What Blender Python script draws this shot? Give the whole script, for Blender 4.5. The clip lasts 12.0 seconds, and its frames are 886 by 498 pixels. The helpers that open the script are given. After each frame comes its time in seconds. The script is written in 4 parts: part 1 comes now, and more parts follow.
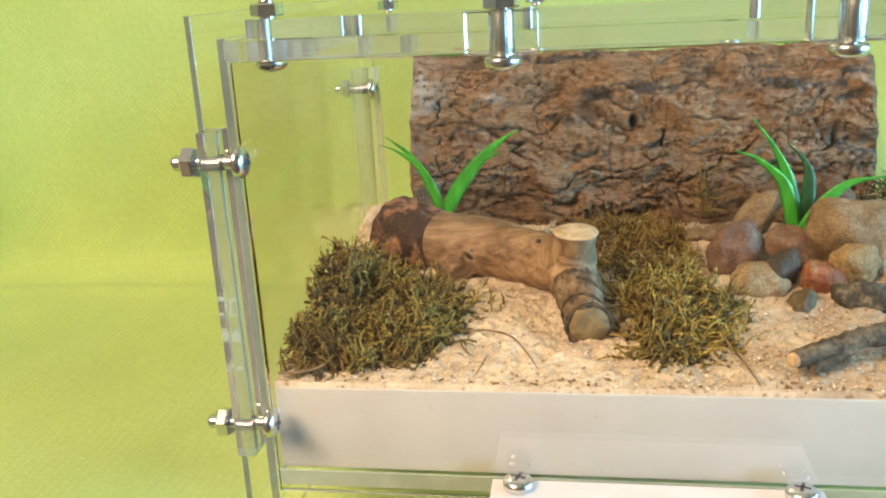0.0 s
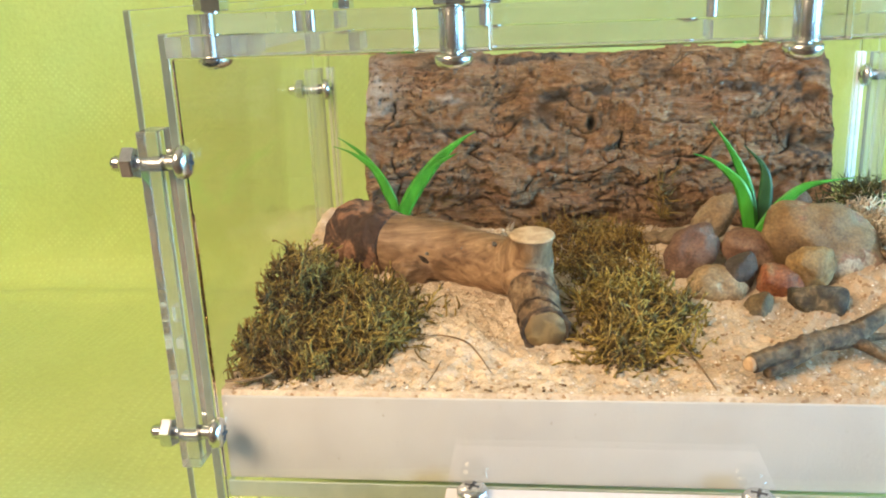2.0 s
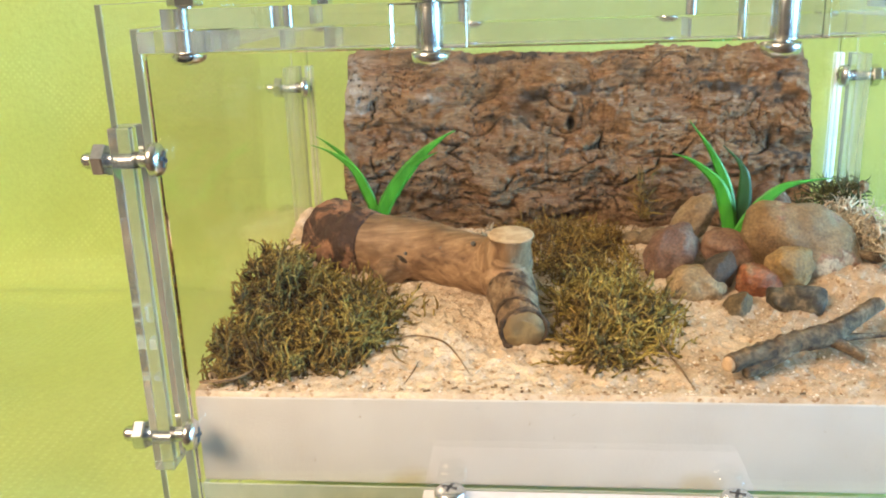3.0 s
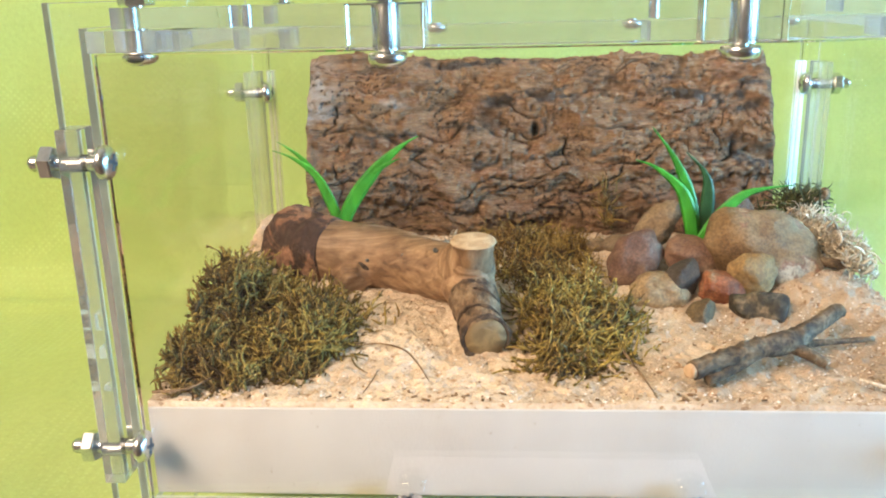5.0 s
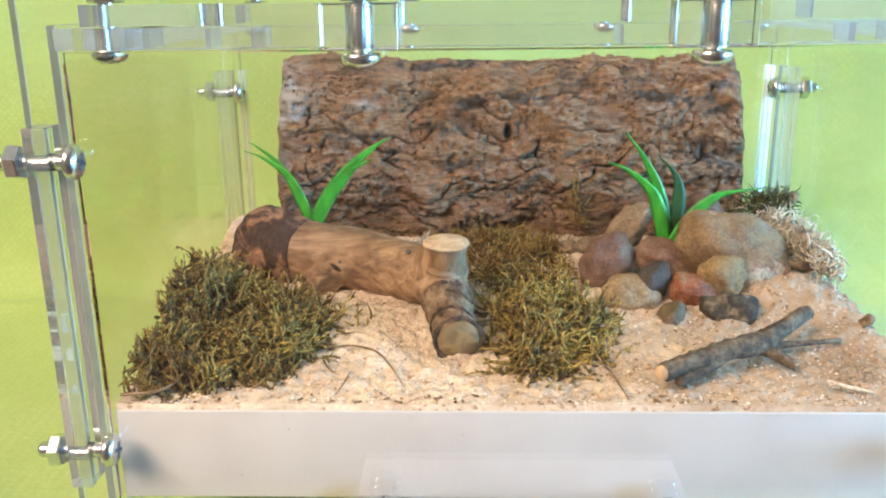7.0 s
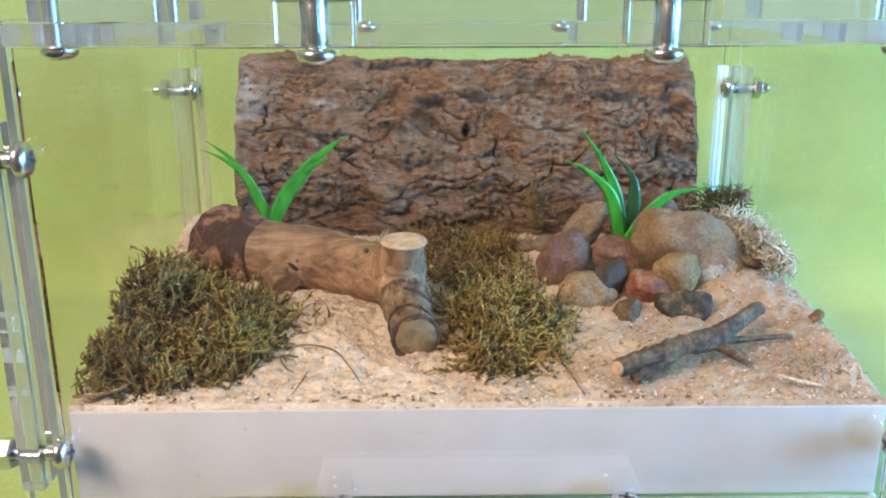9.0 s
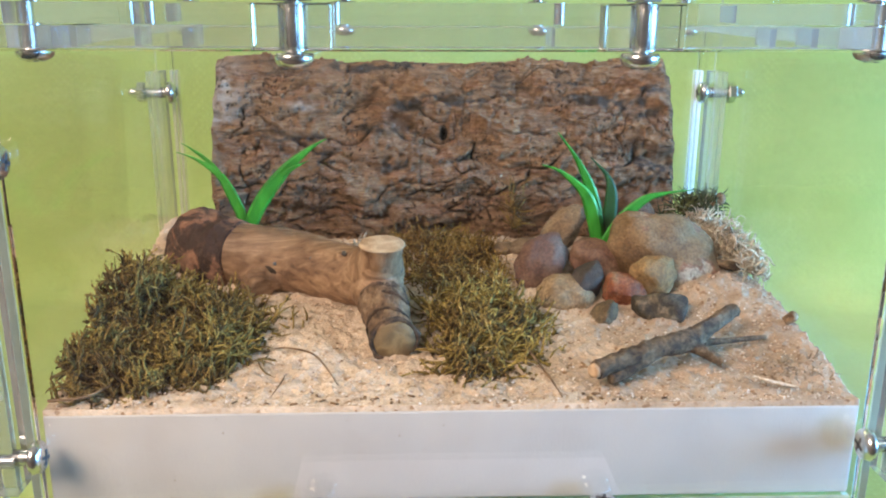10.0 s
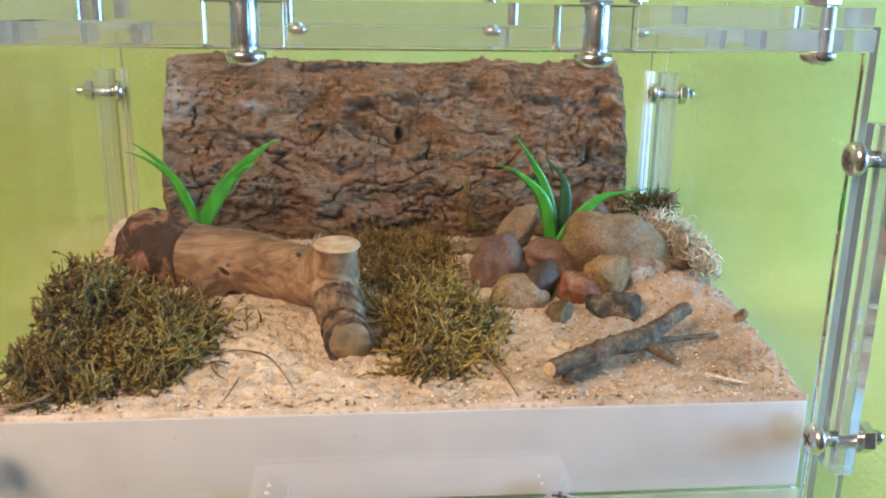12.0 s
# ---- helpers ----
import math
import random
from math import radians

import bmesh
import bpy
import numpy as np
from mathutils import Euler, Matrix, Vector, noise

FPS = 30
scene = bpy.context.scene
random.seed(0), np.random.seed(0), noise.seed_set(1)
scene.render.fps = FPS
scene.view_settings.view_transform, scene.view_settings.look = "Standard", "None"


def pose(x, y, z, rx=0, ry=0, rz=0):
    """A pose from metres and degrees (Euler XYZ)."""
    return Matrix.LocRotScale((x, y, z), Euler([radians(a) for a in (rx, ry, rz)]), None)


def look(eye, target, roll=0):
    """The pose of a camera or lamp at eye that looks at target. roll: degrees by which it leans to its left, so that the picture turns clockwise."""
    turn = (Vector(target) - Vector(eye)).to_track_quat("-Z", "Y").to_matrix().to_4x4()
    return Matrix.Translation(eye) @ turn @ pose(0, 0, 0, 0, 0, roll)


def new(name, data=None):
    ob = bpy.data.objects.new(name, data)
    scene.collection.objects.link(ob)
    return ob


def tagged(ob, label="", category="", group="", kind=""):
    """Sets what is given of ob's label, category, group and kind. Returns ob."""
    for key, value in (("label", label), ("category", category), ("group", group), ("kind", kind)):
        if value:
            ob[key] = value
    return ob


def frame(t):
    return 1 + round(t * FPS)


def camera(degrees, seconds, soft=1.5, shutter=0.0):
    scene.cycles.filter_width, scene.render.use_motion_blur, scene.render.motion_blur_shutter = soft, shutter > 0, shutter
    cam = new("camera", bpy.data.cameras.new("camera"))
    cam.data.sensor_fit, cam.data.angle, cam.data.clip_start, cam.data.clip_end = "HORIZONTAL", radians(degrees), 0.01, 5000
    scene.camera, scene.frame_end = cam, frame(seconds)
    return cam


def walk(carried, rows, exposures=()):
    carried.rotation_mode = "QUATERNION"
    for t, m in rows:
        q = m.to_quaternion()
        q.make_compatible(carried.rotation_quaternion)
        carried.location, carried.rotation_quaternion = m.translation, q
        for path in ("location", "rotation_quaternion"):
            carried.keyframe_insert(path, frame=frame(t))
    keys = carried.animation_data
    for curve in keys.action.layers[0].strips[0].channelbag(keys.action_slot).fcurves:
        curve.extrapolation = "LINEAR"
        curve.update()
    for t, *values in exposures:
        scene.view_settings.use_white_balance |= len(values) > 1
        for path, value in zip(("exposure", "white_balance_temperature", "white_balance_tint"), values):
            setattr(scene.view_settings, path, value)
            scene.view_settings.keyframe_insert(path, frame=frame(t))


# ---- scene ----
cam = camera(53.73, 12.0, soft=1.9)
walk(cam, [
    (0, pose(-0.0179, -0.2053, 0.1472, 72.87, 2.85, 8.52)),
    (0.5, pose(-0.0171, -0.2035, 0.1467, 72.90, 2.72, 7.92)),
    (1, pose(-0.0167, -0.2016, 0.1461, 72.79, 2.52, 7.28)),
    (1.5, pose(-0.0161, -0.2007, 0.1458, 73.05, 2.42, 6.81)),
    (2, pose(-0.0155, -0.1996, 0.1451, 73.07, 2.24, 6.32)),
    (2.5, pose(-0.0148, -0.1987, 0.1446, 73.08, 2.04, 5.78)),
    (3, pose(-0.0144, -0.1976, 0.1439, 73.13, 1.86, 5.27)),
    (5, pose(-0.0118, -0.1942, 0.1419, 73.72, 1.32, 3.49)),
    (5.5, pose(-0.0114, -0.1936, 0.1416, 73.61, 1.17, 3.13)),
    (6, pose(-0.0113, -0.1937, 0.1414, 73.61, 1.03, 2.75)),
    (6.5, pose(-0.0116, -0.1939, 0.1418, 73.82, 0.82, 2.14)),
    (7, pose(-0.0122, -0.1937, 0.1419, 73.76, 0.64, 1.74)),
    (9, pose(-0.0111, -0.1942, 0.1414, 73.78, 0.17, -0.74)),
    (9.5, pose(-0.0111, -0.1946, 0.1415, 73.93, 0.06, -1.54)),
    (10, pose(-0.0113, -0.1947, 0.1415, 73.98, -0.21, -2.16)),
    (10.5, pose(-0.0115, -0.1944, 0.1415, 74.03, -0.36, -2.82)),
    (11, pose(-0.0113, -0.1942, 0.1412, 74.00, -0.45, -3.55)),
    (11.5, pose(-0.0110, -0.1940, 0.1413, 73.99, -0.66, -4.40)),
    (12, pose(-0.0111, -0.1941, 0.1412, 74.04, -0.75, -5.01)),
], exposures=[(0.0, -0.16, 7400, 21), (3.0, -0.10, 7250, 24), (5.0, 0.0, 6800, 25), (7.0, -0.03, 6400, 26), (9.0, -0.30, 6000, 28), (10.5, -0.38, 6350, 29), (12.0, -0.46, 6750, 31)])

# ---- world and light ----
world = bpy.data.worlds.new("world")
scene.world = world
world.use_nodes = True
wn = world.node_tree.nodes
wn["Background"].inputs[0].default_value = (0.75, 0.85, 1.0, 1)
wn["Background"].inputs[1].default_value = 0.3


def area(name, eye, target, sx, sy, power, colour):
    lamp = bpy.data.lights.new(name, "AREA")
    lamp.shape, lamp.size, lamp.size_y, lamp.energy, lamp.color = "RECTANGLE", sx, sy, power, colour
    ob = new(name, lamp)
    ob.matrix_world = look(eye, target)
    return ob


area("ceiling_lamp_light", (-0.76, -0.87, 0.97), (0, 0.1, 0.08), 0.66, 0.5, 23.0, (1.0, 0.845, 0.60))
# Unseen side window, set low to light the cloth but spare the sand.
area("window_light", (0.92, -0.20, 0.20), (0.26, 0.32, 0.13), 0.5, 0.3, 17.0, (0.19, 0.60, 1.0))


# ---- materials ----
def material(name):
    m = bpy.data.materials.new(name)
    m.use_nodes = True
    return m, m.node_tree, m.node_tree.nodes["Principled BSDF"]


def node(tree, kind, **values):
    n = tree.nodes.new(kind)
    for key, value in values.items():
        n.inputs[key].default_value = value
    return n


def ramp(tree, fac, stops):
    n = tree.nodes.new("ShaderNodeValToRGB")
    els = n.color_ramp.elements
    while len(els) < len(stops):
        els.new(0.5)
    for e, (p, c) in zip(els, stops):
        e.position, e.color = p, (*c, 1)
    tree.links.new(fac, n.inputs[0])
    return n.outputs[0]


def coords(tree, scale=(1, 1, 1), turn=0.0):
    tc = tree.nodes.new("ShaderNodeTexCoord")
    mp = node(tree, "ShaderNodeMapping", Scale=scale, Rotation=(0, 0, radians(turn)))
    tree.links.new(tc.outputs["Object"], mp.inputs[0])
    return mp.outputs[0]


def noise_tex(tree, vec, scale, detail=5, rough=0.6, distortion=0.0):
    n = node(tree, "ShaderNodeTexNoise", Scale=scale, Detail=detail, Roughness=rough, Distortion=distortion)
    tree.links.new(vec, n.inputs["Vector"])
    wide = node(tree, "ShaderNodeMapRange")
    wide.inputs["From Min"].default_value, wide.inputs["From Max"].default_value = 0.3, 0.7
    tree.links.new(n.outputs[0], wide.inputs[0])
    return wide.outputs[0]


def mix(tree, fac, a, b, how="MIX"):
    n = tree.nodes.new("ShaderNodeMix")
    n.data_type, n.blend_type = "RGBA", how
    for sock, value in ((n.inputs[0], fac), (n.inputs[6], a), (n.inputs[7], b)):
        if isinstance(value, (int, float)):
            sock.default_value = value
        elif isinstance(value, tuple):
            sock.default_value = (*value, 1)
        else:
            tree.links.new(value, sock)
    return n.outputs[2]


def bump(tree, bsdf, height, strength, distance):
    n = node(tree, "ShaderNodeBump", Strength=strength, Distance=distance)
    tree.links.new(height, n.inputs["Height"])
    tree.links.new(n.outputs[0], bsdf.inputs["Normal"])


def acrylic(name, tint, ior=1.49):
    m, t, b = material(name)
    b.inputs["Base Color"].default_value = (*tint, 1)
    b.inputs["Transmission Weight"].default_value = 1.0
    b.inputs["IOR"].default_value = ior
    b.inputs["Roughness"].default_value = 0.0
    return m


def mottled(name, stops, scale, rough=0.8, bump_scale=900, bump_mm=0.3, strength=0.6, stretch=(1, 1, 1), distortion=0.0, fine=0.35):
    """A surface with patches at one scale, grain at another and fine relief."""
    m, t, b = material(name)
    v = coords(t, stretch)
    patches = ramp(t, noise_tex(t, v, scale, 6, 0.65, distortion), stops)
    grain = noise_tex(t, v, bump_scale, 3, 0.7)
    shade = ramp(t, grain, [(0.25, (1 - fine,) * 3), (0.75, (1 + 0 * fine,) * 3)])
    t.links.new(mix(t, 1.0, patches, shade, "MULTIPLY"), b.inputs["Base Color"])
    b.inputs["Roughness"].default_value = rough
    bump(t, b, grain, strength, bump_mm / 1000)
    return m


CLEAR = acrylic("clear_acrylic", (0.985, 0.995, 0.98))
CLEAR_WALL = acrylic("clear_side_acrylic", (0.995, 1.0, 0.99), 1.16)
CLEAR_TINTED = acrylic("green_edge_acrylic", (0.90, 0.97, 0.91))

# acrylic edge: half clear, milky colour put in for light carried through it
def edge_mat(name, milk, colour):
    m, t, b = material(name)
    b.inputs["Transmission Weight"].default_value = 1.0
    b.inputs["IOR"].default_value = 1.49
    b.inputs["Roughness"].default_value = 0.02
    cloudy = node(t, "ShaderNodeBsdfPrincipled", Roughness=0.2)
    v = coords(t)
    t.links.new(ramp(t, noise_tex(t, v, 140, 4), [(0.3, tuple(0.8 * c for c in colour)), (0.7, colour)]), cloudy.inputs["Base Color"])
    glow = node(t, "ShaderNodeBsdfTranslucent", Color=(*colour, 1))
    a = node(t, "ShaderNodeMixShader", Fac=0.5)
    t.links.new(cloudy.outputs[0], a.inputs[1])
    t.links.new(glow.outputs[0], a.inputs[2])
    c = node(t, "ShaderNodeMixShader", Fac=milk)
    t.links.new(b.outputs[0], c.inputs[1])
    t.links.new(a.outputs[0], c.inputs[2])
    t.links.new(c.outputs[0], t.nodes["Material Output"].inputs["Surface"])
    return m


EDGE = edge_mat("milky_acrylic_edge", 0.48, (0.82, 0.87, 0.66))
EDGE_GREEN = edge_mat("greenish_acrylic_edge", 0.9, (0.56, 0.60, 0.48))
EDGE_CLEAR = edge_mat("polished_acrylic_edge", 0.16, (0.82, 0.85, 0.76))
EDGE_LID = edge_mat("hazy_cover_edge", 0.17, (0.80, 0.82, 0.66))

# Grey colour painted for reflections and refractions in the cover's cut slots.
SLOT_REFLECTION = edge_mat("slot_reflection_grey", 0.30, (0.44, 0.49, 0.50))
# White colour stands in for the window's glint on the right-hand strips.
EDGE_GLINT = edge_mat("glint_white_edge", 0.85, (0.92, 0.94, 0.92))

STEEL, t, b = material("zinc_plated_steel")
b.inputs["Metallic"].default_value = 1.0
t.links.new(ramp(t, noise_tex(t, coords(t), 500, 4), [(0.2, (0.66, 0.66, 0.66)), (0.8, (0.80, 0.80, 0.79))]), b.inputs["Base Color"])
b.inputs["Roughness"].default_value = 0.25

# Dark colour painted for the shade in screw slots and knot holes.
RECESS_SHADE = mottled("recess_shade_grey", [(0.3, (0.10, 0.10, 0.10)), (0.7, (0.18, 0.18, 0.18))], 600)

# felt cloth; its embossed dots are a lighter colour, without relief
CLOTH, t, b = material("lime_green_felt")
v = coords(t)
patches = ramp(t, noise_tex(t, v, 9, 5, 0.6), [(0.1, (0.48, 0.605, 0.18)), (0.9, (0.55, 0.67, 0.22))])
fibre = ramp(t, noise_tex(t, v, 420, 3, 0.7), [(0.1, (0.92, 0.92, 0.92)), (0.9, (1, 1, 1))])
dots = node(t, "ShaderNodeTexVoronoi", Scale=400, Randomness=0.10)
slant = node(t, "ShaderNodeMapping", Rotation=(0, radians(45), 0))
t.links.new(v, slant.inputs[0])
t.links.new(slant.outputs[0], dots.inputs["Vector"])
dot = ramp(t, dots.outputs["Distance"], [(0.12, (1.10, 1.09, 1.18)), (0.36, (1, 1, 1))])
base = mix(t, 1.0, mix(t, 1.0, patches, fibre, "MULTIPLY"), dot, "MULTIPLY")
t.links.new(base, b.inputs["Base Color"])
b.inputs["Roughness"].default_value = 0.95
b.inputs["Sheen Weight"].default_value = 0.15
bump(t, b, noise_tex(t, v, 260, 4, 0.7), 0.35, 0.0006)

# white painted plaster block, brown spots at one corner and along the bottom
PLASTER, t, b = material("white_plaster")
v = coords(t)
paint = ramp(t, noise_tex(t, v, 45, 5, 0.6), [(0.2, (0.40, 0.38, 0.345)), (0.8, (0.44, 0.425, 0.39))])
specks = ramp(t, noise_tex(t, v, 800, 2, 0.5), [(0.002, (0.72, 0.68, 0.62)), (0.012, (1, 1, 1))])
geo = t.nodes.new("ShaderNodeTexCoord")
nearest = None
for spot in ((0.0943, 0.0, 0.0174), (0.0278, 0.0, 0.0), (-0.0450, 0.0, -0.0005)):
    away = node(t, "ShaderNodeVectorMath")
    away.operation = "DISTANCE"
    away.inputs[1].default_value = spot
    t.links.new(geo.outputs["Object"], away.inputs[0])
    if nearest is None:
        nearest = away.outputs["Value"]
    else:
        least = node(t, "ShaderNodeMath")
        least.operation = "MINIMUM"
        t.links.new(nearest, least.inputs[0])
        t.links.new(away.outputs["Value"], least.inputs[1])
        nearest = least.outputs[0]
wob = node(t, "ShaderNodeMath", Value_001=0.0022)
wob.operation = "MULTIPLY_ADD"
t.links.new(noise_tex(t, v, 160, 3), wob.inputs[0])
t.links.new(nearest, wob.inputs[2])
brown_spots = ramp(t, wob.outputs[0], [(0.0048, (0.7, 0.7, 0.7)), (0.0072, (0, 0, 0))])
t.links.new(mix(t, brown_spots, mix(t, 1.0, paint, specks, "MULTIPLY"), (0.36, 0.29, 0.17)), b.inputs["Base Color"])
b.inputs["Roughness"].default_value = 0.7
bump(t, b, noise_tex(t, v, 800, 3), 0.15, 0.0003)

# coarse pale sand; every grain differs
def sand_like(name, low, high, speck, pink):
    m, t, b = material(name)
    v = coords(t)
    tone = ramp(t, noise_tex(t, v, 55, 5, 0.6), [(0.32, low), (0.68, high)])
    cells = node(t, "ShaderNodeTexVoronoi", Scale=1050)
    t.links.new(v, cells.inputs["Vector"])
    bw = t.nodes.new("ShaderNodeRGBToBW")
    t.links.new(cells.outputs["Color"], bw.inputs[0])
    grain = ramp(t, bw.outputs[0], [(0.10, speck), (0.2, (0.86, 0.84, 0.80)), (0.75, (1.0, 1.0, 1.0)), (0.9, pink)])
    broad_tone = ramp(t, noise_tex(t, v, 13, 4, 0.6), [(0.1, (0.80, 0.77, 0.74)), (0.7, (1, 1, 1))])
    # Sand coloured darker towards +x, offsetting light that falls too strongly there.
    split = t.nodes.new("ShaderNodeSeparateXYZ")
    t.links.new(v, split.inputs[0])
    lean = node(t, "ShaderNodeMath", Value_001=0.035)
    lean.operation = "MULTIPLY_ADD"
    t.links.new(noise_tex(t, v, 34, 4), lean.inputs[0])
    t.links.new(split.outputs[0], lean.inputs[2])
    shade_side = ramp(t, lean.outputs[0], [(0.035, (1, 1, 1)), (0.095, (0.71, 0.66, 0.62))])
    tone = mix(t, 1.0, tone, shade_side, "MULTIPLY")
    t.links.new(mix(t, 1.0, mix(t, 1.0, tone, broad_tone, "MULTIPLY"), grain, "MULTIPLY"), b.inputs["Base Color"])
    b.inputs["Roughness"].default_value = 0.85
    bump(t, b, cells.outputs["Distance"], 0.5, 0.0006)
    return m


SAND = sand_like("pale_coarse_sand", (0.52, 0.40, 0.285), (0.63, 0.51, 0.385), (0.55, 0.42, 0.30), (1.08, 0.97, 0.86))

GRAIN, t, b = material("sand_grain")
isl = t.nodes.new("ShaderNodeNewGeometry")
t.links.new(ramp(t, isl.outputs["Random Per Island"], [(0.0, (0.16, 0.09, 0.05)), (0.07, (0.36, 0.24, 0.15)), (0.2, (0.40, 0.29, 0.19)), (0.7, (0.55, 0.43, 0.32)), (0.93, (0.66, 0.57, 0.47))]), b.inputs["Base Color"])
b.inputs["Roughness"].default_value = 0.7

# bark: warm brown plates; dark cracks where relief is deep, crack shade coloured in
BARK, t, b = material("pine_bark")
v = coords(t, (0.45, 1, 2.1))
plates = ramp(t, noise_tex(t, v, 48, 9, 0.7, 1.0), [(0.05, (0.11, 0.062, 0.033)), (0.28, (0.28, 0.155, 0.077)), (0.5, (0.43, 0.255, 0.132)), (0.7, (0.365, 0.19, 0.103)), (0.92, (0.56, 0.395, 0.245))])
orange = ramp(t, noise_tex(t, coords(t, (0.6, 1, 1.5)), 30, 4, 0.6), [(0.5, (0, 0, 0)), (0.85, (0.6, 0.6, 0.6))])
plates = mix(t, orange, plates, (0.37, 0.20, 0.105))
flake = ramp(t, noise_tex(t, coords(t, (0.4, 1, 2.2)), 190, 7, 0.78, 2.4), [(0.05, (0.40, 0.37, 0.35)), (0.3, (0.80, 0.79, 0.78)), (0.6, (1.0, 1.0, 1.0)), (0.8, (1.3, 1.3, 1.28)), (1.0, (1.7, 1.7, 1.7))])
body = mix(t, 1.0, plates, flake, "MULTIPLY")
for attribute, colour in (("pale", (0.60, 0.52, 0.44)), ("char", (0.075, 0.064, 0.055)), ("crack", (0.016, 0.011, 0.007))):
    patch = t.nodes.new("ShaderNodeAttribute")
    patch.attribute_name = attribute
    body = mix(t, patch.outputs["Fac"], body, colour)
t.links.new(body, b.inputs["Base Color"])
b.inputs["Roughness"].default_value = 0.9
bump(t, b, noise_tex(t, coords(t, (0.8, 1, 2)), 420, 6, 0.78, 1.4), 1.0, 0.0014)


def timber(name, stops, stretch, scale, rough=0.65, turn=0.0, worn=0.72):
    m, t, b = material(name)
    v = coords(t, stretch, turn)
    grain = noise_tex(t, v, scale, 7, 0.6, 0.6)
    tone = ramp(t, grain, stops)
    blot = ramp(t, noise_tex(t, coords(t), 60, 4), [(0.12, (worn, worn * 0.92, worn * 0.85)), (0.6, (1, 1, 1))])
    t.links.new(mix(t, 1.0, tone, blot, "MULTIPLY"), b.inputs["Base Color"])
    b.inputs["Roughness"].default_value = rough
    bump(t, b, grain, 0.45, 0.0005)
    return m


WOOD = timber("bare_branch_wood", [(0.08, (0.12, 0.058, 0.026)), (0.32, (0.205, 0.112, 0.054)), (0.55, (0.275, 0.158, 0.080)), (0.85, (0.365, 0.23, 0.128))], (0.10, 0.9, 0.9), 420, turn=28, worn=0.58)
WOOD_UPRIGHT = timber("bare_stub_wood", [(0.08, (0.12, 0.058, 0.026)), (0.32, (0.205, 0.112, 0.054)), (0.55, (0.275, 0.158, 0.080)), (0.85, (0.365, 0.23, 0.128))], (0.9, 0.6, 0.12), 420)
CUT_PALE = timber("pale_cut_wood", [(0.3, (0.42, 0.28, 0.16)), (0.7, (0.55, 0.40, 0.25))], (1, 1, 1), 260, worn=0.9)
CUT_DARK = timber("weathered_cut_wood", [(0.3, (0.16, 0.105, 0.045)), (0.7, (0.25, 0.17, 0.075))], (1, 1, 1), 260)
BARK_RED = mottled("reddish_brown_bark", [(0.38, (0.045, 0.02, 0.012)), (0.5, (0.10, 0.045, 0.025)), (0.56, (0.22, 0.10, 0.05)), (0.7, (0.29, 0.14, 0.075))], 95, 0.8, 700, 0.6, distortion=0.6)
BARK_GREY = mottled("greyish_branch_bark", [(0.2, (0.06, 0.034, 0.018)), (0.42, (0.15, 0.088, 0.045)), (0.62, (0.22, 0.14, 0.075)), (0.82, (0.30, 0.21, 0.13))], 190, 0.85, 800, 0.7, stretch=(1.5, 0.6, 1))
BARK_DARK = mottled("dark_bark_edge", [(0.3, (0.035, 0.02, 0.011)), (0.7, (0.11, 0.065, 0.035))], 300, 0.85, 900, 0.5)
TWIG_BARK = mottled("dark_grey_twig_bark", [(0.25, (0.045, 0.027, 0.014)), (0.47, (0.115, 0.073, 0.037)), (0.65, (0.155, 0.102, 0.055)), (0.85, (0.20, 0.14, 0.08))], 220, 0.85, 900, 0.6)


def strand_mat(name, stops, rough=0.7, tips=False):
    m, t, b = material(name)
    isl = t.nodes.new("ShaderNodeNewGeometry")
    own = ramp(t, isl.outputs["Random Per Island"], stops)
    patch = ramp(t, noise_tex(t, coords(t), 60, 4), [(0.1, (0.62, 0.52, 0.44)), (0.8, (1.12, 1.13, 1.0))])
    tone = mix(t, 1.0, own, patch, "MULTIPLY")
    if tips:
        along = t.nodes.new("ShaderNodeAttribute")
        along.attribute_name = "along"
        # Tone rises from a darker root to a lighter tip.
        tip_tone = ramp(t, along.outputs["Fac"], [(0.0, (0.45, 0.36, 0.30)), (0.45, (0.95, 0.95, 0.95)), (1.0, (1.35, 1.32, 1.25))])
        tone = mix(t, 1.0, tone, tip_tone, "MULTIPLY")
    t.links.new(tone, b.inputs["Base Color"])
    b.inputs["Roughness"].default_value = rough
    return m


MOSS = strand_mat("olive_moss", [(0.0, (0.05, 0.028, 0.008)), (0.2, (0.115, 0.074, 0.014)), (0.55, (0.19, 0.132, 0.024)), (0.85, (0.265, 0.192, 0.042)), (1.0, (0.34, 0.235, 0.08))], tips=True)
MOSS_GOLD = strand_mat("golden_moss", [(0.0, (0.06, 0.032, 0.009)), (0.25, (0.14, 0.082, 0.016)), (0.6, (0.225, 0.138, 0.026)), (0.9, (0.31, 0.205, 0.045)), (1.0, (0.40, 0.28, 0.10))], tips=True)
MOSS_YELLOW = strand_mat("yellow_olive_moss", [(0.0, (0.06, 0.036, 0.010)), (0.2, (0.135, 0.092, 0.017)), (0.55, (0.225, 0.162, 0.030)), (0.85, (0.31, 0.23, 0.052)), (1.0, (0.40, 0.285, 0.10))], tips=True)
LICHEN = strand_mat("cream_lichen", [(0.0, (0.34, 0.27, 0.19)), (0.4, (0.54, 0.46, 0.36)), (1.0, (0.70, 0.63, 0.53))])
MOSS_DARK = strand_mat("dark_green_moss", [(0.0, (0.03, 0.04, 0.015)), (0.6, (0.07, 0.10, 0.03)), (1.0, (0.13, 0.15, 0.05))])
